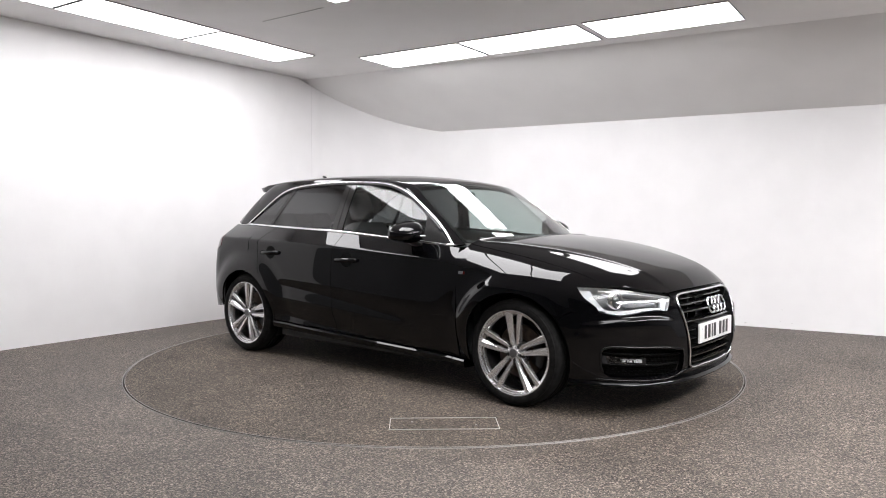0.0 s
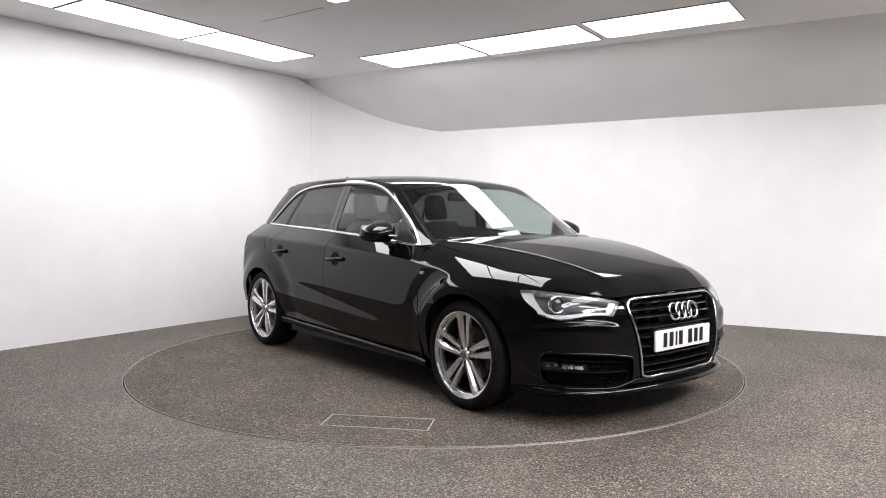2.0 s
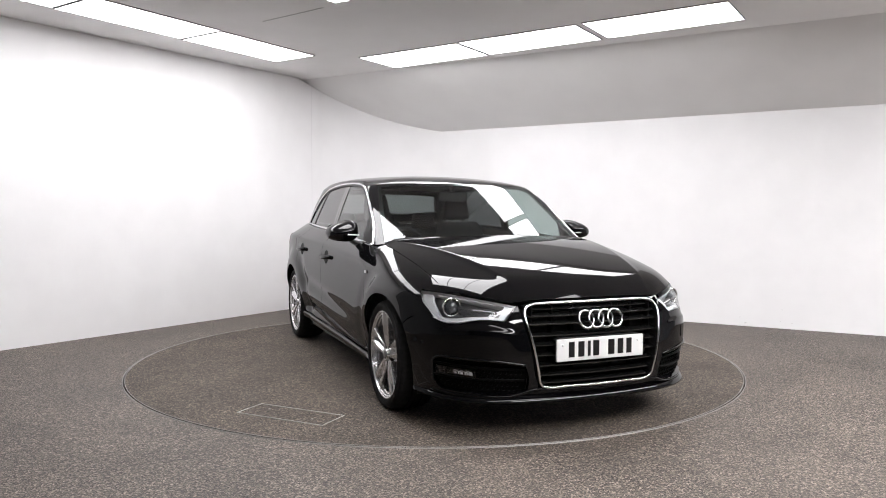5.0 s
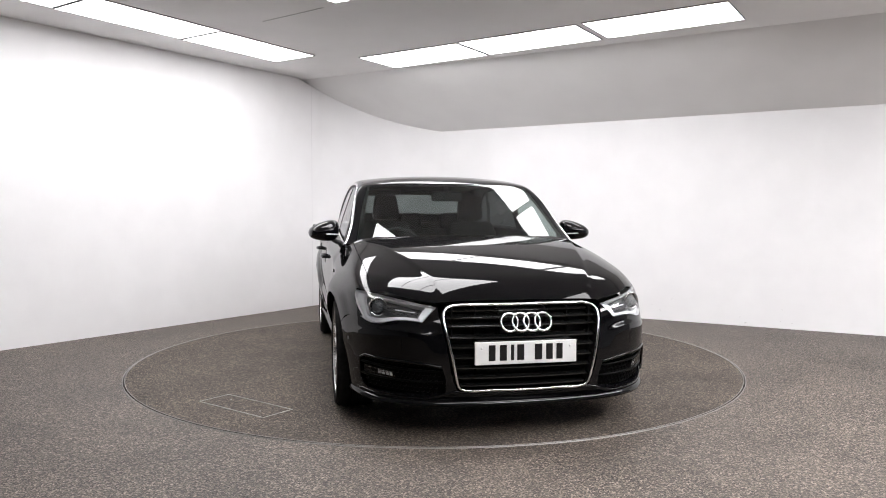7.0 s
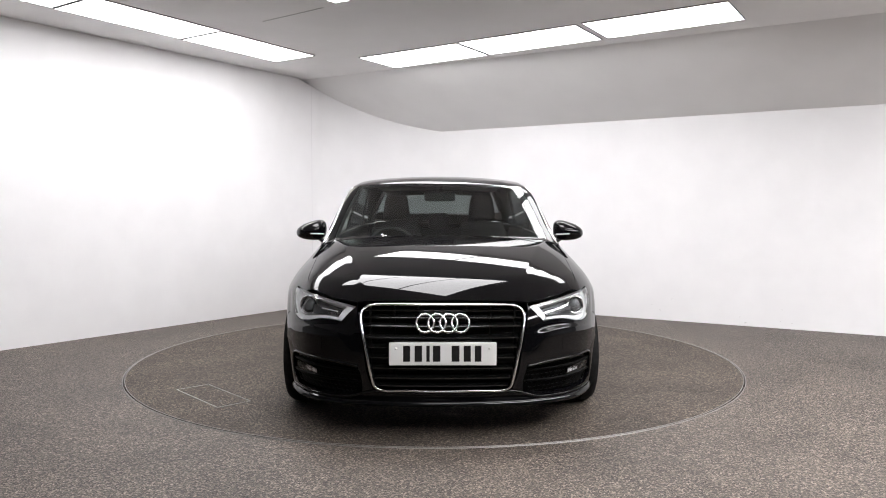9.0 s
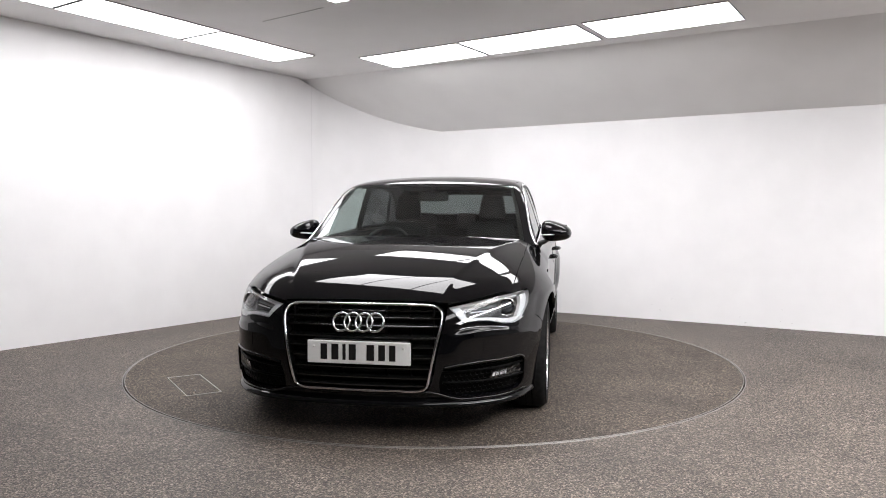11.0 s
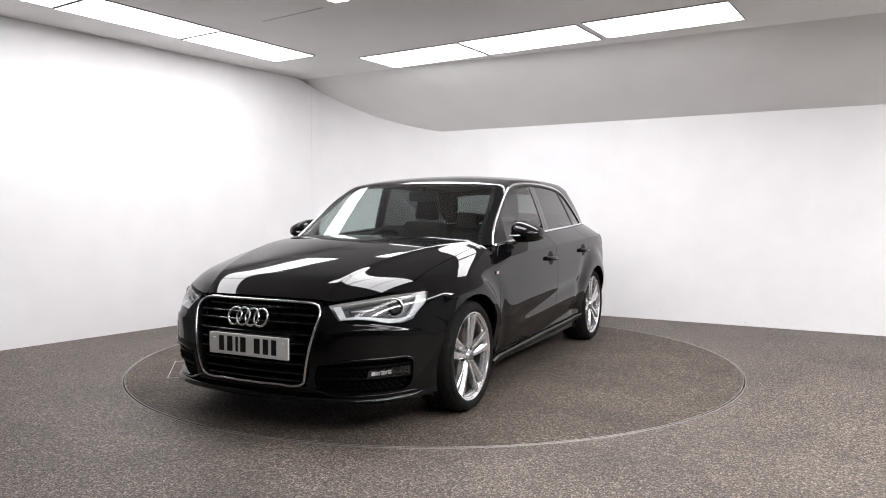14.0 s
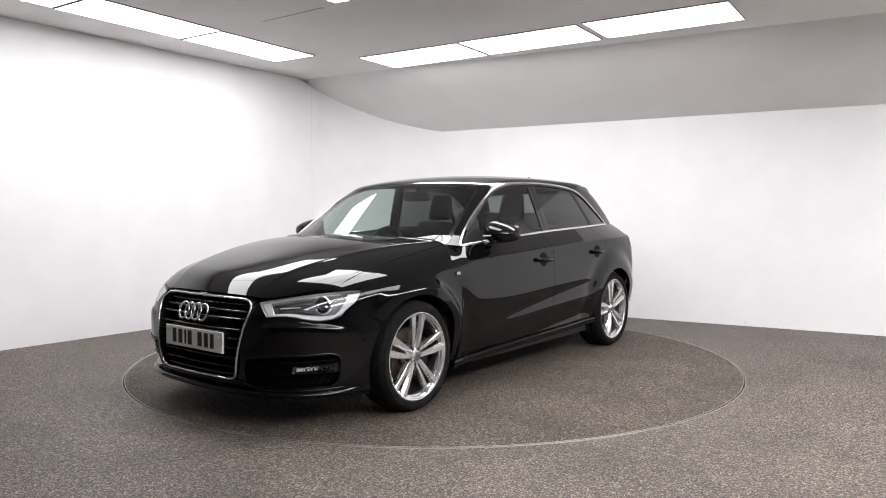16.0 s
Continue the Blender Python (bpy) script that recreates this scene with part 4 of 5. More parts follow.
    for s in (1, -1):
        for z0, z1 in ((0.345, 0.362), (0.292, 0.300)):
            pts = front([(0.41 + 0.37 * i / 12, z0 + (z1 - z0) * i / 12) for i in range(13)])
            pts[:, 0] -= 0.022
            bm = bmesh.new()
            tube(bm, pts * np.array([1, s, 1]), 0.006, 6)
            part("intake_blade", bm, RECESS, CAR)
        bm = bmesh.new()
        cells = [(0.425 + c * 0.0245 + (0.012 if r % 2 else 0), r) for r in range(7) for c in range(14)]
        cells = [(y, 0.240 + r * 0.0215 + (y - 0.42) * 0.05) for y, r in cells if y < 0.765]
        for (y, z), x in zip(cells, front(cells)[:, 0] - 0.032):
            slope = -(0.4 * y + 5.5 * y ** 5)
            rings = []
            for radius, back in ((0.0115, 0), (0.0085, 0.001), (0.0085, 0.012)):
                hexa = [(radius * math.cos(math.pi / 6 + k * math.pi / 3), radius * math.sin(math.pi / 6 + k * math.pi / 3)) for k in range(6)]
                rings.append([bm.verts.new((x + slope * a - back, (y + a) * s, z + b)) for a, b in hexa])
            for p, q in zip(rings, rings[1:]):
                for k in range(6):
                    bm.faces.new((p[k], p[(k + 1) % 6], q[(k + 1) % 6], q[k]))
        tagged(part("intake_mesh", bm, RECESS, CAR, smooth=False), kind="stuff")
        # fog lamp
        lamp = []
        for y, z in ((0.632, 0.300), (0.768, 0.306), (0.772, 0.350), (0.640, 0.340)):
            lamp.append(front([(y, z)])[0] - np.array([0.012, 0, 0]))
        lamp = np.array(lamp) * np.array([1, s, 1])
        bm = bmesh.new()
        back = lamp - np.array([0.04, 0, 0])
        add(bm, [tuple(v) for v in np.concatenate([lamp, back])], ((4, 5, 6, 7), (0, 1, 5, 4), (1, 2, 6, 5), (2, 3, 7, 6), (3, 0, 4, 7)))
        fog = part("fog_lamp", bm, LAMP_DARK, CAR, "small rectangular fog lamp", smooth=False)
        bm = bmesh.new()
        add(bm, [tuple(v) for v in lamp], ((0, 1, 2, 3),))
        part("lens", bm, LENS, fog, smooth=False)
        for a, b in ((0.06, 0.14), (0.18, 0.27), (0.31, 0.52)):
            bm = bmesh.new()
            e0, e1 = lamp[0] + (lamp[1] - lamp[0]) * a, lamp[0] + (lamp[1] - lamp[0]) * b
            f0, f1 = lamp[3] + (lamp[2] - lamp[3]) * a, lamp[3] + (lamp[2] - lamp[3]) * b
            quad = [e0 * 0.75 + f0 * 0.25, e1 * 0.75 + f1 * 0.25, e1 * 0.3 + f1 * 0.7, e0 * 0.3 + f0 * 0.7]
            quad = [v - np.array([0.010, 0, 0]) for v in quad]
            add(bm, [tuple(v) for v in quad] + [tuple(v - np.array([0.02, 0, 0])) for v in quad], ((0, 1, 2, 3), (0, 1, 5, 4), (1, 2, 6, 5), (2, 3, 7, 6), (3, 0, 4, 7)))
            part("reflector", bm, LAMP_WHITE, fog, smooth=False)


build_bumper()


def grille_half(z):
    pts = GRILLE[6:12]
    zs, ys = [p[1] for p in pts][::-1], [p[0] for p in pts][::-1]
    return float(np.interp(z, zs, ys))


def build_grille():
    half = even(front(GRILLE), 60)
    loop = np.concatenate([half, mirrored(half)[::-1][1:-1]])
    n = slope_of(skin_low, loop)
    bm = bmesh.new()
    tube(bm, loop + n * 0.004, 0.0068, 8, closed=True, flat=0.8, ups=n)
    g = part("grille_frame", bm, CHROME, CAR, "bright chrome single-frame grille surround")
    # side walls and backing of the opening
    bm = bmesh.new()
    deep = loop - np.array([0.075, 0, 0])
    a, b = [bm.verts.new(tuple(v)) for v in loop], [bm.verts.new(tuple(v)) for v in deep]
    m = len(loop)
    for i in range(m):
        j = (i + 1) % m
        bm.faces.new((a[i], a[j], b[j], b[i]))
    bm.faces.new(b)
    part("grille_well", bm, TRIM, CAR, smooth=False)
    for z in (0.640, 0.606, 0.567, 0.512, 0.466, 0.416, 0.364, 0.315, 0.275):
        w = grille_half(z) - 0.006
        bm = bmesh.new()
        rows = []
        ys = np.linspace(-w, w, 25)
        for y, x in zip(ys, front([(abs(y), z) for y in ys])[:, 0] - 0.016):
            t = 0.0065
            rows.append([bm.verts.new((x + dx, y, z + dz)) for dx, dz in ((-0.045, t + 0.010), (-0.004, t), (0.002, t * 0.4), (0.002, -t * 0.5), (-0.004, -t), (-0.045, -t))])
        for a, b in zip(rows, rows[1:]):
            for k in range(6):
                bm.faces.new((a[k], a[(k + 1) % 6], b[(k + 1) % 6], b[k]))
        bm.faces.new(rows[0]), bm.faces.new(rows[-1][::-1])
        ob = part("grille_slat", bm, GLOSSTRIM, CAR)
        ob.data.set_sharp_from_angle(angle=radians(50))
    for y in (-0.36, -0.24, -0.12, 0.12, 0.24, 0.36):
        bm = bmesh.new()
        box(bm, 2.05, y - 0.004, 0.30, 2.098, y + 0.004, 0.655)
        part("grille_strut", bm, RECESS, CAR, smooth=False)
    # four plain chrome rings
    for k in range(4):
        y = (k - 1.5) * 0.0575
        c = Vector((2.176 - 0.2 * y * y, y, 0.589))
        bm = bmesh.new()
        pts = [c + Vector((-0.014 * math.sin(a) + 0.0008 * (k % 2), 0.0425 * math.cos(a), 0.0425 * math.sin(a))) for a in [2 * math.pi * i / 40 for i in range(40)]]
        tube(bm, pts, 0.0062, 8, closed=True, ups=[(1, 0, 0)] * 40)
        part("badge_ring", bm, CHROME, CAR, "plain chrome ring")
    # number plate with plain dark bars
    bm = bmesh.new()
    box(bm, 2.168, -0.262, 0.383, 2.181, 0.262, 0.495)
    plate = part("number_plate", bm, PLATE, CAR, "white rectangular plate with plain dark bars", smooth=False)
    bevel_part(plate, 0.003, 2)
    # widths of the bars follow the spacing of the characters
    for y, w in ((0.176, 0.034), (0.119, 0.036), (0.072, 0.016), (0.030, 0.036), (-0.062, 0.038), (-0.119, 0.034), (-0.172, 0.032)):
        bm = bmesh.new()
        box(bm, 2.180, -y - w / 2, 0.402, 2.1824, -y + w / 2, 0.480)
        part("bar", bm, INK, plate, smooth=False)
    for y in (-0.228, 0.228):
        bm = bmesh.new()
        lathe(bm, [(0.0001, 0.004), (0.006, 0.003), (0.007, 0.0)], 12, Matrix.Translation((2.181, y, 0.466)) @ pose(0, 0, 0, 0, 0, -90))
        part("bolt_cap", bm, PLATE, plate)
    bm = bmesh.new()
    box(bm, 2.180, -0.06, 0.3895, 2.1822, 0.06, 0.3915)
    part("bar", bm, LAMP_GREY, plate, smooth=False)
    bm = bmesh.new()
    box(bm, 2.10, -0.24, 0.38, 2.169, 0.24, 0.50)
    part("plate_holder", bm, TRIM, CAR, smooth=False)


build_grille()


def build_headlamps():
    p = coons(skin_low, front(LAMP_LOW), front(LAMP_TOP), front(LAMP_IN), front(LAMP_OUT), 41, 21)
    for s in (1, -1):
        q = p if s > 0 else mirrored(p)
        h = skin_part("headlight", skin_low, q, LENS, CAR, "clear-lensed headlight with white light strips", gap=0.002, depth=0.004)
        # bucket behind the lens
        bm = bmesh.new()
        v, f = grid_mesh(skin_low, q, gap=0, depth=0, lift=-0.065)
        add(bm, v, [tuple(int(i) for i in a) for a in f])
        part("reflector_bowl", bm, LAMP_MID, h)
        v, f = grid_mesh(skin_low, q, gap=0.002, depth=0.075, lift=-0.004)
        f = f[40 * 20:]
        bm = bmesh.new()
        add(bm, v, [tuple(int(i) for i in a) for a in f])
        part("housing", bm, LAMP_GREY, h)
        # light strips: along the foot, the outer end, the inner tip
        skin_part("light_strip", skin_low, q[2:-5, 1:5], LAMP_GLOW, h, gap=0, depth=0.02, lift=-0.020)
        skin_part("light_strip", skin_low, q[-7:-1, 2:-1], LAMP_GLOW, h, gap=0, depth=0.02, lift=-0.024)
        skin_part("light_strip", skin_low, q[1:5, 1:-1], LAMP_GLOW, h, gap=0, depth=0.02, lift=-0.020)
        skin_part("eyelid", skin_low, q[4:-9, -3:-1], LAMP_GREY, h, gap=0, depth=0.02, lift=-0.016)
        skin_part("inner_panel", skin_low, q[6:24, 6:-6], LAMP_DARK, h, gap=0, depth=0.02, lift=-0.040)
        skin_part("indicator_strip", skin_low, q[7:17, 11:13], LAMP_WHITE, h, gap=0, depth=0.004, lift=-0.034)
        # projector with its shroud
        c = Vector((float(front([(0.700, 0.644)])[0, 0]) - 0.050, 0.700 * s, 0.644))
        m = Matrix.Translation(c) @ pose(0, 0, 0, 0, 0, -90 + 14 * s)
        bm = bmesh.new()
        lathe(bm, [(0.046, -0.02), (0.048, 0.008), (0.043, 0.012), (0.039, 0.0), (0.038, -0.02)], 32, m)
        part("projector_ring", bm, CHROME, h)
        bm = bmesh.new()
        lathe(bm, [(0.0002, 0.020), (0.015, 0.017), (0.028, 0.009), (0.036, -0.002), (0.038, -0.015)], 32, m)
        part("projector_lens", bm, LAMP_LENS, h)
    # tail lamps wrap round the rear corner
    low = low_side([(-1.79, 0.81), (-1.735, 0.83), (-1.69, 0.85)])
    high = low_side([(-1.765, 0.92), (-1.715, 0.93), (-1.67, 0.935)])
    q = coons(skin_low, low, high, np.stack([low[0], high[0]]), np.stack([low[-1], high[-1]]), 12, 8)
    pair("tail_lamp", skin_low, q, RED, CAR, "red tail lamp", gap=0, depth=0.004, lift=0.003)


build_headlamps()


# ---- car: mirrors, handles, small outer parts ----
def build_outer():
    for s in (1, -1):
        bm = bmesh.new()
        rows = []
        nu, nv = 28, 20
        for i in range(nu + 1):
            t = -1 + 2 * i / nu
            r = (1 - abs(t) ** 2.6) ** (1 / 2.6) if abs(t) < 1 else 0.0
            row = []
            for j in range(nv):
                a = 2 * math.pi * j / nv
                ca, sa = math.cos(a), math.sin(a)
                cx = math.copysign(abs(ca) ** 0.75, ca)
                cz = math.copysign(abs(sa) ** 0.8, sa)
                x = cx * r * (0.142 if cx > 0 else 0.065)
                z = cz * r * 0.066 * (1 - 0.30 * t) - 0.012 * t
                y = t * 0.106
                row.append(bm.verts.new((0.475 + x + 0.10 * (-y) * 0.5, (0.915 + y) * s, 1.000 + z - 0.05 * max(x, 0))))
            rows.append(row)
        for a, b in zip(rows, rows[1:]):
            for k in range(nv):
                bm.faces.new((a[k], a[(k + 1) % nv], b[(k + 1) % nv], b[k]))
        bmesh.ops.remove_doubles(bm, verts=bm.verts[:], dist=0.0005)
        mir = part("door_mirror", bm, PAINT, CAR, "glossy black door mirror")
        bm = bmesh.new()
        ang = np.linspace(-1.15, 1.05, 22)
        pts = [(0.480 + 0.128 * math.cos(a) - 0.045 * math.sin(a), (0.912 + 0.104 * math.sin(a)) * s, 0.982 + 0.004 * math.sin(a)) for a in ang]
        tube(bm, pts, 0.0045, 6)
        part("indicator_strip", bm, LAMP_GREY, mir)
        bm = bmesh.new()
        rows = []
        for k, (x, y, z) in enumerate(((0.50, 0.885, 0.975), (0.50, 0.862, 0.948), (0.505, 0.835, 0.928), (0.51, 0.79, 0.915))):
            w, h = 0.052 - 0.004 * k, 0.026 - 0.002 * k
            rows.append([bm.verts.new((x + w * math.cos(a), y * s, z + h * math.sin(a) * 0.8)) for a in [2 * math.pi * i / 12 for i in range(12)]])
        for a, b in zip(rows, rows[1:]):
            for k in range(12):
                bm.faces.new((a[k], a[(k + 1) % 12], b[(k + 1) % 12], b[k]))
        part("mirror_foot", bm, TRIM, mir)
        bm = bmesh.new()
        add(bm, [(0.424, y * s, z) for y, z in ((0.83, 0.955), (0.99, 0.96), (1.0, 1.0), (0.985, 1.045), (0.84, 1.05))], ((0, 1, 2, 3, 4),))
        part("mirror_glass", bm, MIRROR, mir, smooth=False)
        # door handles, each over a flat black disc painting in its scoop's shade
        for door, x0, x1, z in ((FRONT_DOORS[0 if s > 0 else 1], -0.215, 0.005, 0.795), (REAR_DOORS[0 if s > 0 else 1], -1.080, -0.870, 0.817)):
            pts = []
            nrm = []
            for i in range(13):
                t = i / 12
                x = x0 + (x1 - x0) * t
                q = low_side([(x, z - 0.004 + 0.006 * t)])[0]
                bow = 0.030 * (math.sin(math.pi * t) ** 0.45) + 0.002
                pts.append((q[0], (q[1] + bow) * s, q[2]))
                nrm.append((0, 0, 1))
            bm = bmesh.new()
            tube(bm, pts, 0.014, 10, flat=1.1, ups=nrm)
            part("door_handle", bm, PAINT, door)
            cx = (x0 + x1) / 2
            q = np.stack([low_side([(cx + 0.058 * r * math.cos(a), z + 0.050 * r * math.sin(a)) for r in (0.02, 0.5, 1.0)]) for a in np.linspace(0, 2 * math.pi, 25)[:-1]], 0)
            if s < 0:
                q = mirrored(q)
            skin_part("handle_scoop_shade", skin_low, q, RECESS, door, gap=0, depth=0.001, closed=True, lift=0.0012)
        # small badge on the wing, as a plain bar
        q = low_side([(0.910, 0.752), (0.958, 0.752), (0.958, 0.770), (0.910, 0.770)])
        q[:, 1] += 0.003
        bm = bmesh.new()
        back = q - np.array([0, 0.003, 0])
        v = np.concatenate([q, back]) * np.array([1, s, 1])
        add(bm, [tuple(a) for a in v], ((0, 1, 2, 3), (0, 1, 5, 4), (1, 2, 6, 5), (2, 3, 7, 6), (3, 0, 4, 7)))
        part("wing_badge", bm, SATIN, CAR, smooth=False)
        bm = bmesh.new()
        w = q.copy()
        w[0, 0] = w[3, 0] = 0.945
        v = (w + np.array([0, 0.0012, 0])) * np.array([1, s, 1])
        add(bm, [tuple(a) for a in v], ((0, 1, 2, 3),))
        part("wing_badge_stripe", bm, RED, CAR, smooth=False)
    bm = bmesh.new()
    tube(bm, [(-1.28, 0, 1.392), (-1.30, 0, 1.412), (-1.335, 0, 1.444), (-1.36, 0, 1.452)], 0.010, 8)
    part("roof_aerial", bm, PAINT, CAR)
    # underbody
    bm = bmesh.new()
    box(bm, -1.95, -0.44, 0.17, 1.95, 0.44, 0.24)
    box(bm, -0.93, -0.80, 0.17, 0.93, -0.441, 0.24)
    box(bm, -0.93, 0.441, 0.17, 0.93, 0.80, 0.24)
    part("underbody", bm, TRIM, CAR, smooth=False)
    bm = bmesh.new()
    box(bm, 0.90, -0.72, 0.24, 0.96, 0.72, 0.90)
    part("bulkhead", bm, TRIM, CAR, smooth=False)
    bm = bmesh.new()
    box(bm, 1.70, -0.68, 0.25, 1.78, 0.68, 0.55)
    part("radiator", bm, TRIM, CAR, smooth=False)


build_outer()


# ---- car: wheels ----
def spoke_mesh():
    """One of the ten blades: lies along +x in the wheel plane, outer face towards +y."""
    bm = bmesh.new()
    rows = []
    for r, w, face, depth in ((0.030, 0.0105, -0.022, 0.045), (0.070, 0.0125, -0.016, 0.040), (0.13, 0.0165, -0.009, 0.034), (0.18, 0.0195, -0.006, 0.028), (0.215, 0.0215, -0.004, 0.022), (0.238, 0.0235, -0.004, 0.018)):
        rows.append([bm.verts.new((r, y, z)) for z, y in ((-w * 0.8, face - depth), (-w, face - 0.016), (-w * 0.35, face - 0.001), (w * 0.75, face), (w, face - 0.004), (w * 0.9, face - depth))])
    for a, b in zip(rows, rows[1:]):
        for k in range(6):
            bm.faces.new((a[k], a[(k + 1) % 6], b[(k + 1) % 6], b[k]))
    bm.faces.new(rows[0]), bm.faces.new(rows[-1][::-1])
    me = mesh_of("spoke", bm, ALLOY)
    me.set_sharp_from_angle(angle=radians(25))
    return me


def build_wheel(x, y, turn):
    side = 1 if y > 0 else -1
    bm = bmesh.new()
    lathe(bm, [(0.2505, -0.020), (0.2535, -0.004), (0.252, 0.002), (0.247, 0.003), (0.241, 0.000), (0.239, -0.006), (0.232, -0.010), (0.230, -0.022), (0.224, -0.026), (0.222, -0.045)], 72)
    w = part("wheel", bm, ALLOY, CAR, "silver ten-spoke alloy wheel with black tyre")
    w.data.set_sharp_from_angle(angle=radians(30))
    w.matrix_basis = pose(x, y, 0.313) @ (pose(0, 0, 0, 0, turn, 0) if side > 0 else pose(0, 0, 0, 0, turn, 0) @ pose(0, 0, 0, 0, 0, 180))
    # inner barrel, coloured dark to hold the shade behind the spokes
    bm = bmesh.new()
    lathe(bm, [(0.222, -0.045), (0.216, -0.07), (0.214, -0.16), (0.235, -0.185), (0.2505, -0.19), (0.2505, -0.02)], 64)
    part("barrel", bm, ALLOY_SHADED, w)
    bm = bmesh.new()
    prof = [(0.247, -0.008), (0.252, 0.004), (0.262, 0.009), (0.276, 0.010), (0.290, 0.006), (0.301, -0.002), (0.3085, -0.014), (0.312, -0.030), (0.3135, -0.055)]
    grooves = []
    for k, c in enumerate((-0.070, -0.105, -0.140)):
        grooves += [(0.314, c + 0.006), (0.307, c + 0.004), (0.307, c - 0.004), (0.314, c - 0.006)]
    prof = prof + grooves + [(0.3135, -0.165), (0.310, -0.19), (0.300, -0.210), (0.28, -0.215), (0.25, -0.20)]
    lathe(bm, prof, 96)
    t = part("tyre", bm, RUBBER, w, "black low-profile rubber tyre")
    t.data.set_sharp_from_angle(angle=radians(40))
    for r in (0.2665, 0.295):
        bm = bmesh.new()
        lathe(bm, [(r - 0.0015, 0.0085), (r, 0.0112 if r < 0.28 else 0.0055), (r + 0.0015, 0.0085 if r < 0.28 else 0.002)], 72)
        part("tyre_rib", bm, RUBBER, w)
    for k in range(5):
        for d in (-1, 1):
            s = new("spoke", SPOKE if d > 0 else SPOKE_B)
            s.parent = w
            a = k * 72 + 90
            s.matrix_basis = pose(0, 0, 0, 0, -a, 0) @ Matrix.Translation((0, 0, d * 0.0115)) @ pose(0, 0, 0, 0, -d * 6.3, 0)
        # black plug that stands for the shade in a bolt hole
        bm = bmesh.new()
        m = pose(0, 0, 0, 0, -(k * 72 + 90 + 36), 0)
        lathe(bm, [(0.0002, -0.0200), (0.012, -0.0200), (0.0145, -0.022), (0.015, -0.05)], 12, m @ Matrix.Translation((0.050, 0, 0)))
        part("bolt_hole_shade", bm, GAP, w)
    bm = bmesh.new()
    lathe(bm, [(0.0002, -0.006), (0.024, -0.006), (0.030, -0.009), (0.032, -0.014), (0.036, -0.024), (0.046, -0.030), (0.060, -0.036), (0.068, -0.050), (0.070, -0.08)], 40)
    part("hub", bm, ALLOY, w).data.set_sharp_from_angle(angle=radians(30))
    bm = bmesh.new()
    lathe(bm, [(0.0002, -0.0035), (0.018, -0.0036), (0.026, -0.005), (0.027, -0.010)], 32)
    part("centre_cap", bm, CAP_GREY, w, "grey wheel centre cap")
    bm = bmesh.new()
    lathe(bm, [(0.075, -0.085), (0.156, -0.085), (0.158, -0.088), (0.158, -0.108), (0.075, -0.108)], 48)
    part("brake_disc", bm, DISC, w, "lightly rusted brake disc")
    bm = bmesh.new()
    rows = []
    for i in range(8):
        a = radians(150 + 60 * i / 7)
        rows.append([bm.verts.new((r * math.cos(a), yy, r * math.sin(a))) for r, yy in ((0.105, -0.066), (0.172, -0.066), (0.176, -0.075), (0.176, -0.125), (0.105, -0.125))])
    for a, b in zip(rows, rows[1:]):
        for k in range(5):
            bm.faces.new((a[k], a[(k + 1) % 5], b[(k + 1) % 5], b[k]))
    bm.faces.new(rows[0]), bm.faces.new(rows[-1][::-1])
    part("brake_caliper", bm, TRIM, w)
    return w


SPOKE = spoke_mesh()
SPOKE_B = SPOKE.copy()
SPOKE_B.transform(Matrix.Diagonal((1, 1, -1, 1)))
SPOKE_B.flip_normals()
build_wheel(1.318, 0.884, 90 - 93)
build_wheel(1.318, -0.884, 0)
build_wheel(-1.318, 0.868, 12)
build_wheel(-1.318, -0.868, 9)


# ---- car: inside ----
def cushion(bm, m, w, d, h, taper=0.9, curl=0.42):
    """A rounded block, w across, d deep, h high, narrowed towards its top."""
    rows = []
    for k in range(9):
        t = k / 8
        z = h * t
        edge = (1 - abs(2 * t - 1) ** 5) ** 0.35 if 0 < t < 1 else 0.35
        sc = (1 + (taper - 1) * t) * (0.82 + 0.18 * edge)
        row = []
        for j in range(24):
            a = 2 * math.pi * j / 24
            ca, sa = math.cos(a), math.sin(a)
            row.append(bm.verts.new(m @ Vector((math.copysign(abs(ca) ** curl, ca) * d / 2 * (0.8 + 0.2 * edge), math.copysign(abs(sa) ** curl, sa) * w / 2 * sc, z))))
        rows.append(row)
    for a, b in zip(rows, rows[1:]):
        for j in range(24):
            bm.faces.new((a[j], a[(j + 1) % 24], b[(j + 1) % 24], b[j]))
    bm.faces.new(rows[0][::-1]), bm.faces.new(rows[-1])


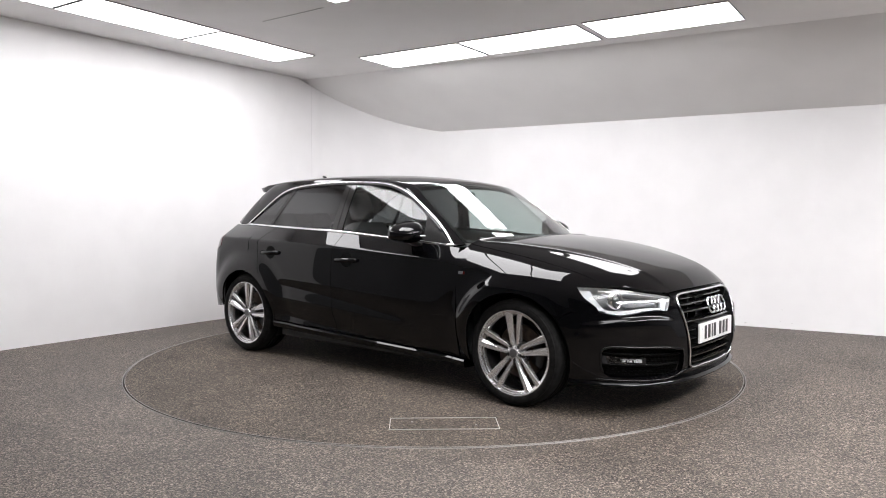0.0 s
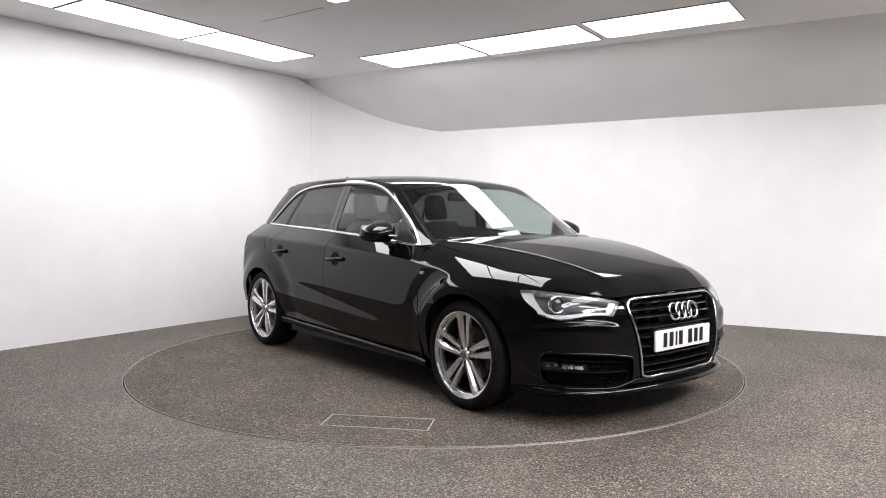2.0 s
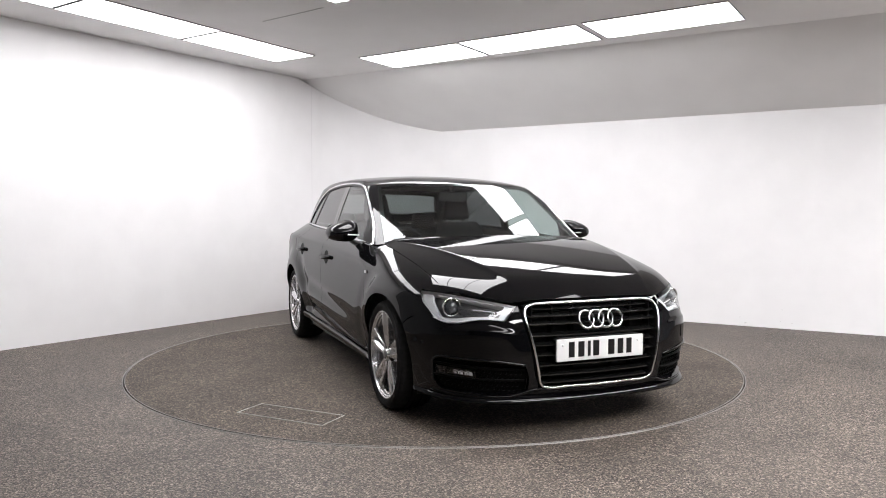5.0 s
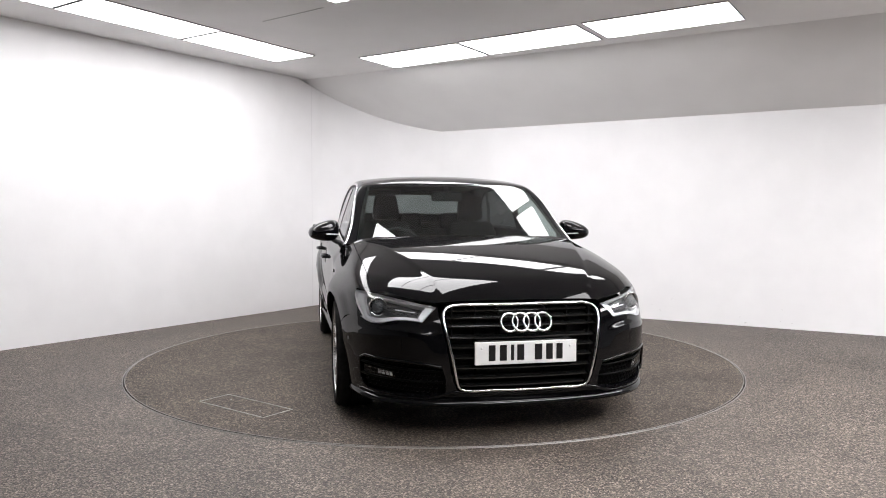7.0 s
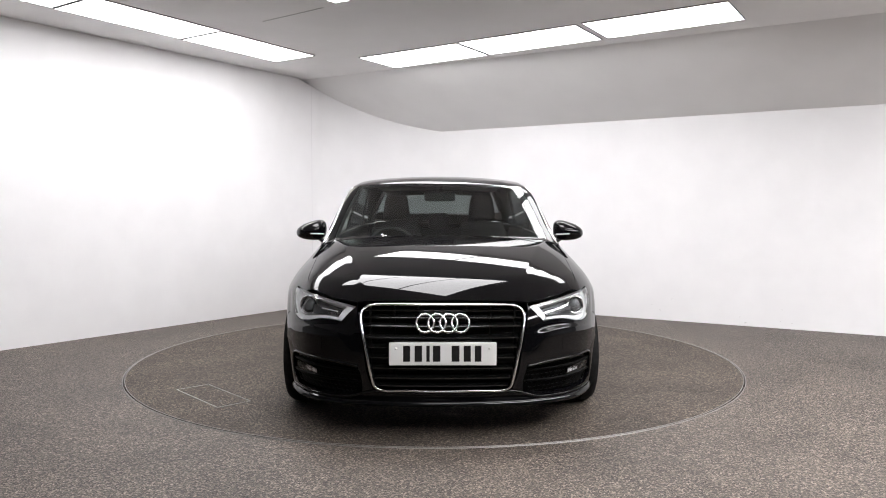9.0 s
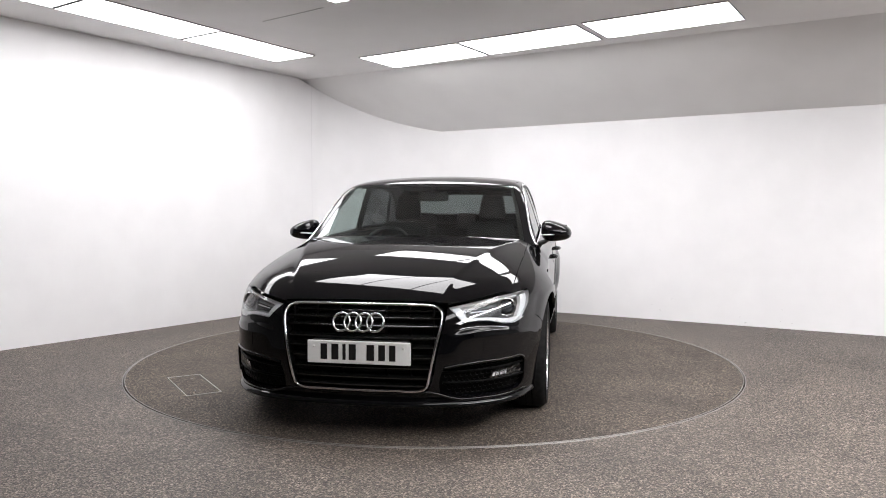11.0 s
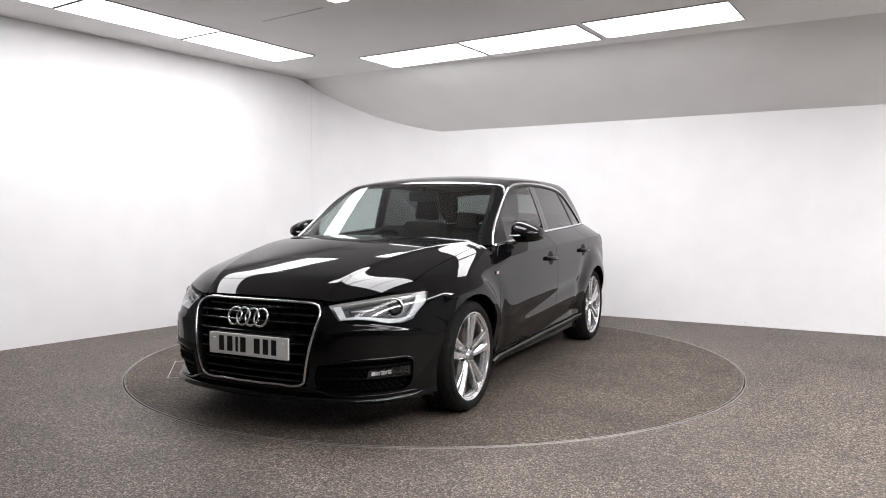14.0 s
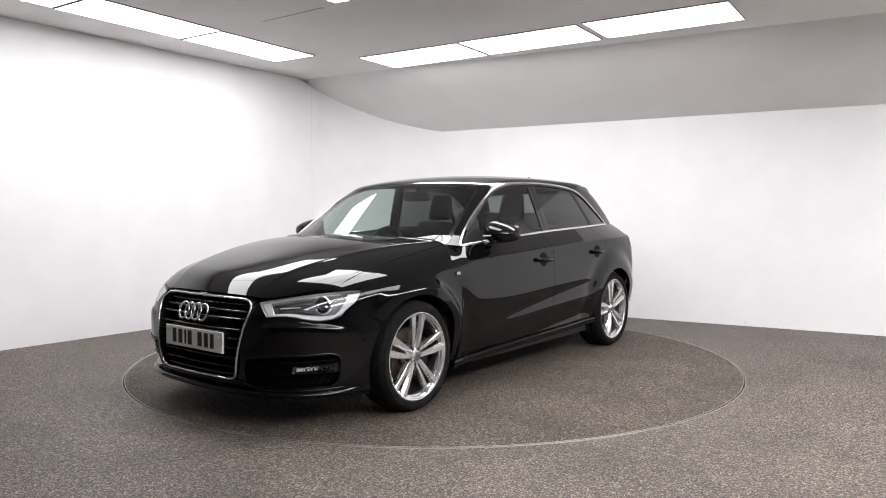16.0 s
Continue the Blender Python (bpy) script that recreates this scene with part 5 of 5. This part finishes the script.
def build_inside():
    for y in (0.36, -0.36):
        bm = bmesh.new()
        cushion(bm, pose(-0.02, y, 0.34, 0, -6), 0.50, 0.52, 0.16, 1.0)
        seat = part("front_seat", bm, CLOTH, CAR, "dark cloth front seat")
        bm = bmesh.new()
        cushion(bm, pose(-0.28, y, 0.46, 0, -17), 0.50, 0.16, 0.60, 0.80)
        part("backrest", bm, CLOTH, seat)
        bm = bmesh.new()
        cushion(bm, pose(-0.475, y, 1.075, 0, -12), 0.235, 0.11, 0.20, 0.78, 0.85)
        part("headrest", bm, CLOTH, seat)
        for d in (-0.05, 0.05):
            bm = bmesh.new()
            tube(bm, [(-0.455, y + d, 1.00), (-0.475, y + d, 1.09)], 0.006, 6)
            part("headrest_post", bm, SATIN, seat)
    bm = bmesh.new()
    cushion(bm, pose(-0.98, 0, 0.36, 0, -6), 1.26, 0.50, 0.16, 1.0)
    bench = part("rear_bench", bm, CLOTH, CAR, "dark cloth rear bench")
    bm = bmesh.new()
    cushion(bm, pose(-1.22, 0, 0.46, 0, -16), 1.24, 0.16, 0.52, 0.92)
    part("backrest", bm, CLOTH, bench)
    for y, w in ((0.40, 0.25), (0.0, 0.21), (-0.40, 0.25)):
        bm = bmesh.new()
        cushion(bm, pose(-1.385, y, 0.985, 0, -10), w, 0.10, 0.135, 0.84, 0.7)
        part("headrest", bm, CLOTH, bench)
    # dashboard
    bm = bmesh.new()
    rows = []
    for y in np.linspace(-0.70, 0.70, 29):
        hump = 0.030 * math.exp(-((y + 0.36) / 0.17) ** 2)
        f = 0.80 - 0.14 * y * y
        rows.append([bm.verts.new(c) for c in ((f, y, 0.905), (0.62, y, 0.918 + hump * 0.3), (0.46, y, 0.915 + hump), (0.40, y, 0.895 + hump), (0.385, y, 0.84), (0.42, y, 0.76), (0.44, y, 0.60), (0.55, y, 0.45))])
    for a, b in zip(rows, rows[1:]):
        for k in range(7):
            bm.faces.new((a[k], a[k + 1], b[k + 1], b[k]))
    part("dashboard", bm, DASH, CAR, "black moulded dashboard")
    # steering wheel, right-hand drive
    m = pose(0.235, -0.36, 0.845, 0, -24)
    bm = bmesh.new()
    tube(bm, [m @ Vector((0, 0.182 * math.cos(a), 0.182 * math.sin(a))) for a in [2 * math.pi * i / 44 for i in range(44)]], 0.0155, 10, closed=True, ups=[m.to_3x3() @ Vector((1, 0, 0))] * 44)
    sw = part("steering_wheel", bm, DASH, CAR, "black steering wheel")
    bm = bmesh.new()
    cushion(bm, m @ pose(0.02, 0, -0.07), 0.17, 0.06, 0.13, 0.9)
    part("hub", bm, DASH, sw)
    for a in (0, math.pi, -math.pi / 2):
        bm = bmesh.new()
        tube(bm, [m @ Vector((0.01, 0.05 * math.cos(a), 0.05 * math.sin(a))), m @ Vector((0, 0.175 * math.cos(a), 0.175 * math.sin(a)))], 0.013, 8)
        part("spoke", bm, DASH, sw)
    bm = bmesh.new()
    tube(bm, [(0.25, -0.36, 0.84), (0.48, -0.36, 0.74)], 0.035, 10)
    part("column", bm, DASH, sw)
    # rear-view mirror
    bm = bmesh.new()
    cushion(bm, pose(0.255, 0, 1.215, 0, 10), 0.235, 0.035, 0.07, 0.96)
    rv = part("rear_view_mirror", bm, DASH, CAR, "black rear-view mirror")
    bm = bmesh.new()
    tube(bm, [(0.26, 0, 1.27), (0.24, 0, 1.315), (0.21, 0, 1.335)], 0.02, 8)
    part("mirror_stem", bm, DASH, rv)
    for s in (1, -1):
        # sun visors and door linings
        bm = bmesh.new()
        rows = []
        for x in np.linspace(-1.15, 0.82, 24):
            z = float(belt_z(x)) - 0.01
            y = float(belt_y(x)) - 0.05
            rows.append([bm.verts.new((x, (y + a) * s, b)) for a, b in ((0.03, z), (-0.02, z - 0.01), (-0.035, z - 0.06), (-0.03, 0.75), (-0.05, 0.6), (-0.03, 0.3))])
        for a, b in zip(rows, rows[1:]):
            for k in range(5):
                bm.faces.new((a[k], a[k + 1], b[k + 1], b[k]))
        part("door_lining", bm, DASH, CAR)
    bm = bmesh.new()
    box(bm, -1.9, -0.60, 0.905, -1.42, 0.60, 0.925)
    part("parcel_shelf", bm, DASH, CAR, smooth=False)


build_inside()


def motions():
    rows, deck = [], []
    for k in range(0, 17):
        heading = 49.43 - 5.476 * k - 90
        turn = pose(0, 0, 0, 0, 0, heading)
        deck.append((k, turn))
        rows.append((k, turn @ Matrix.Translation((0.001, 0.030, 0.002))))
    walk(TURNTABLE, deck)
    walk(CAR, rows)


motions()
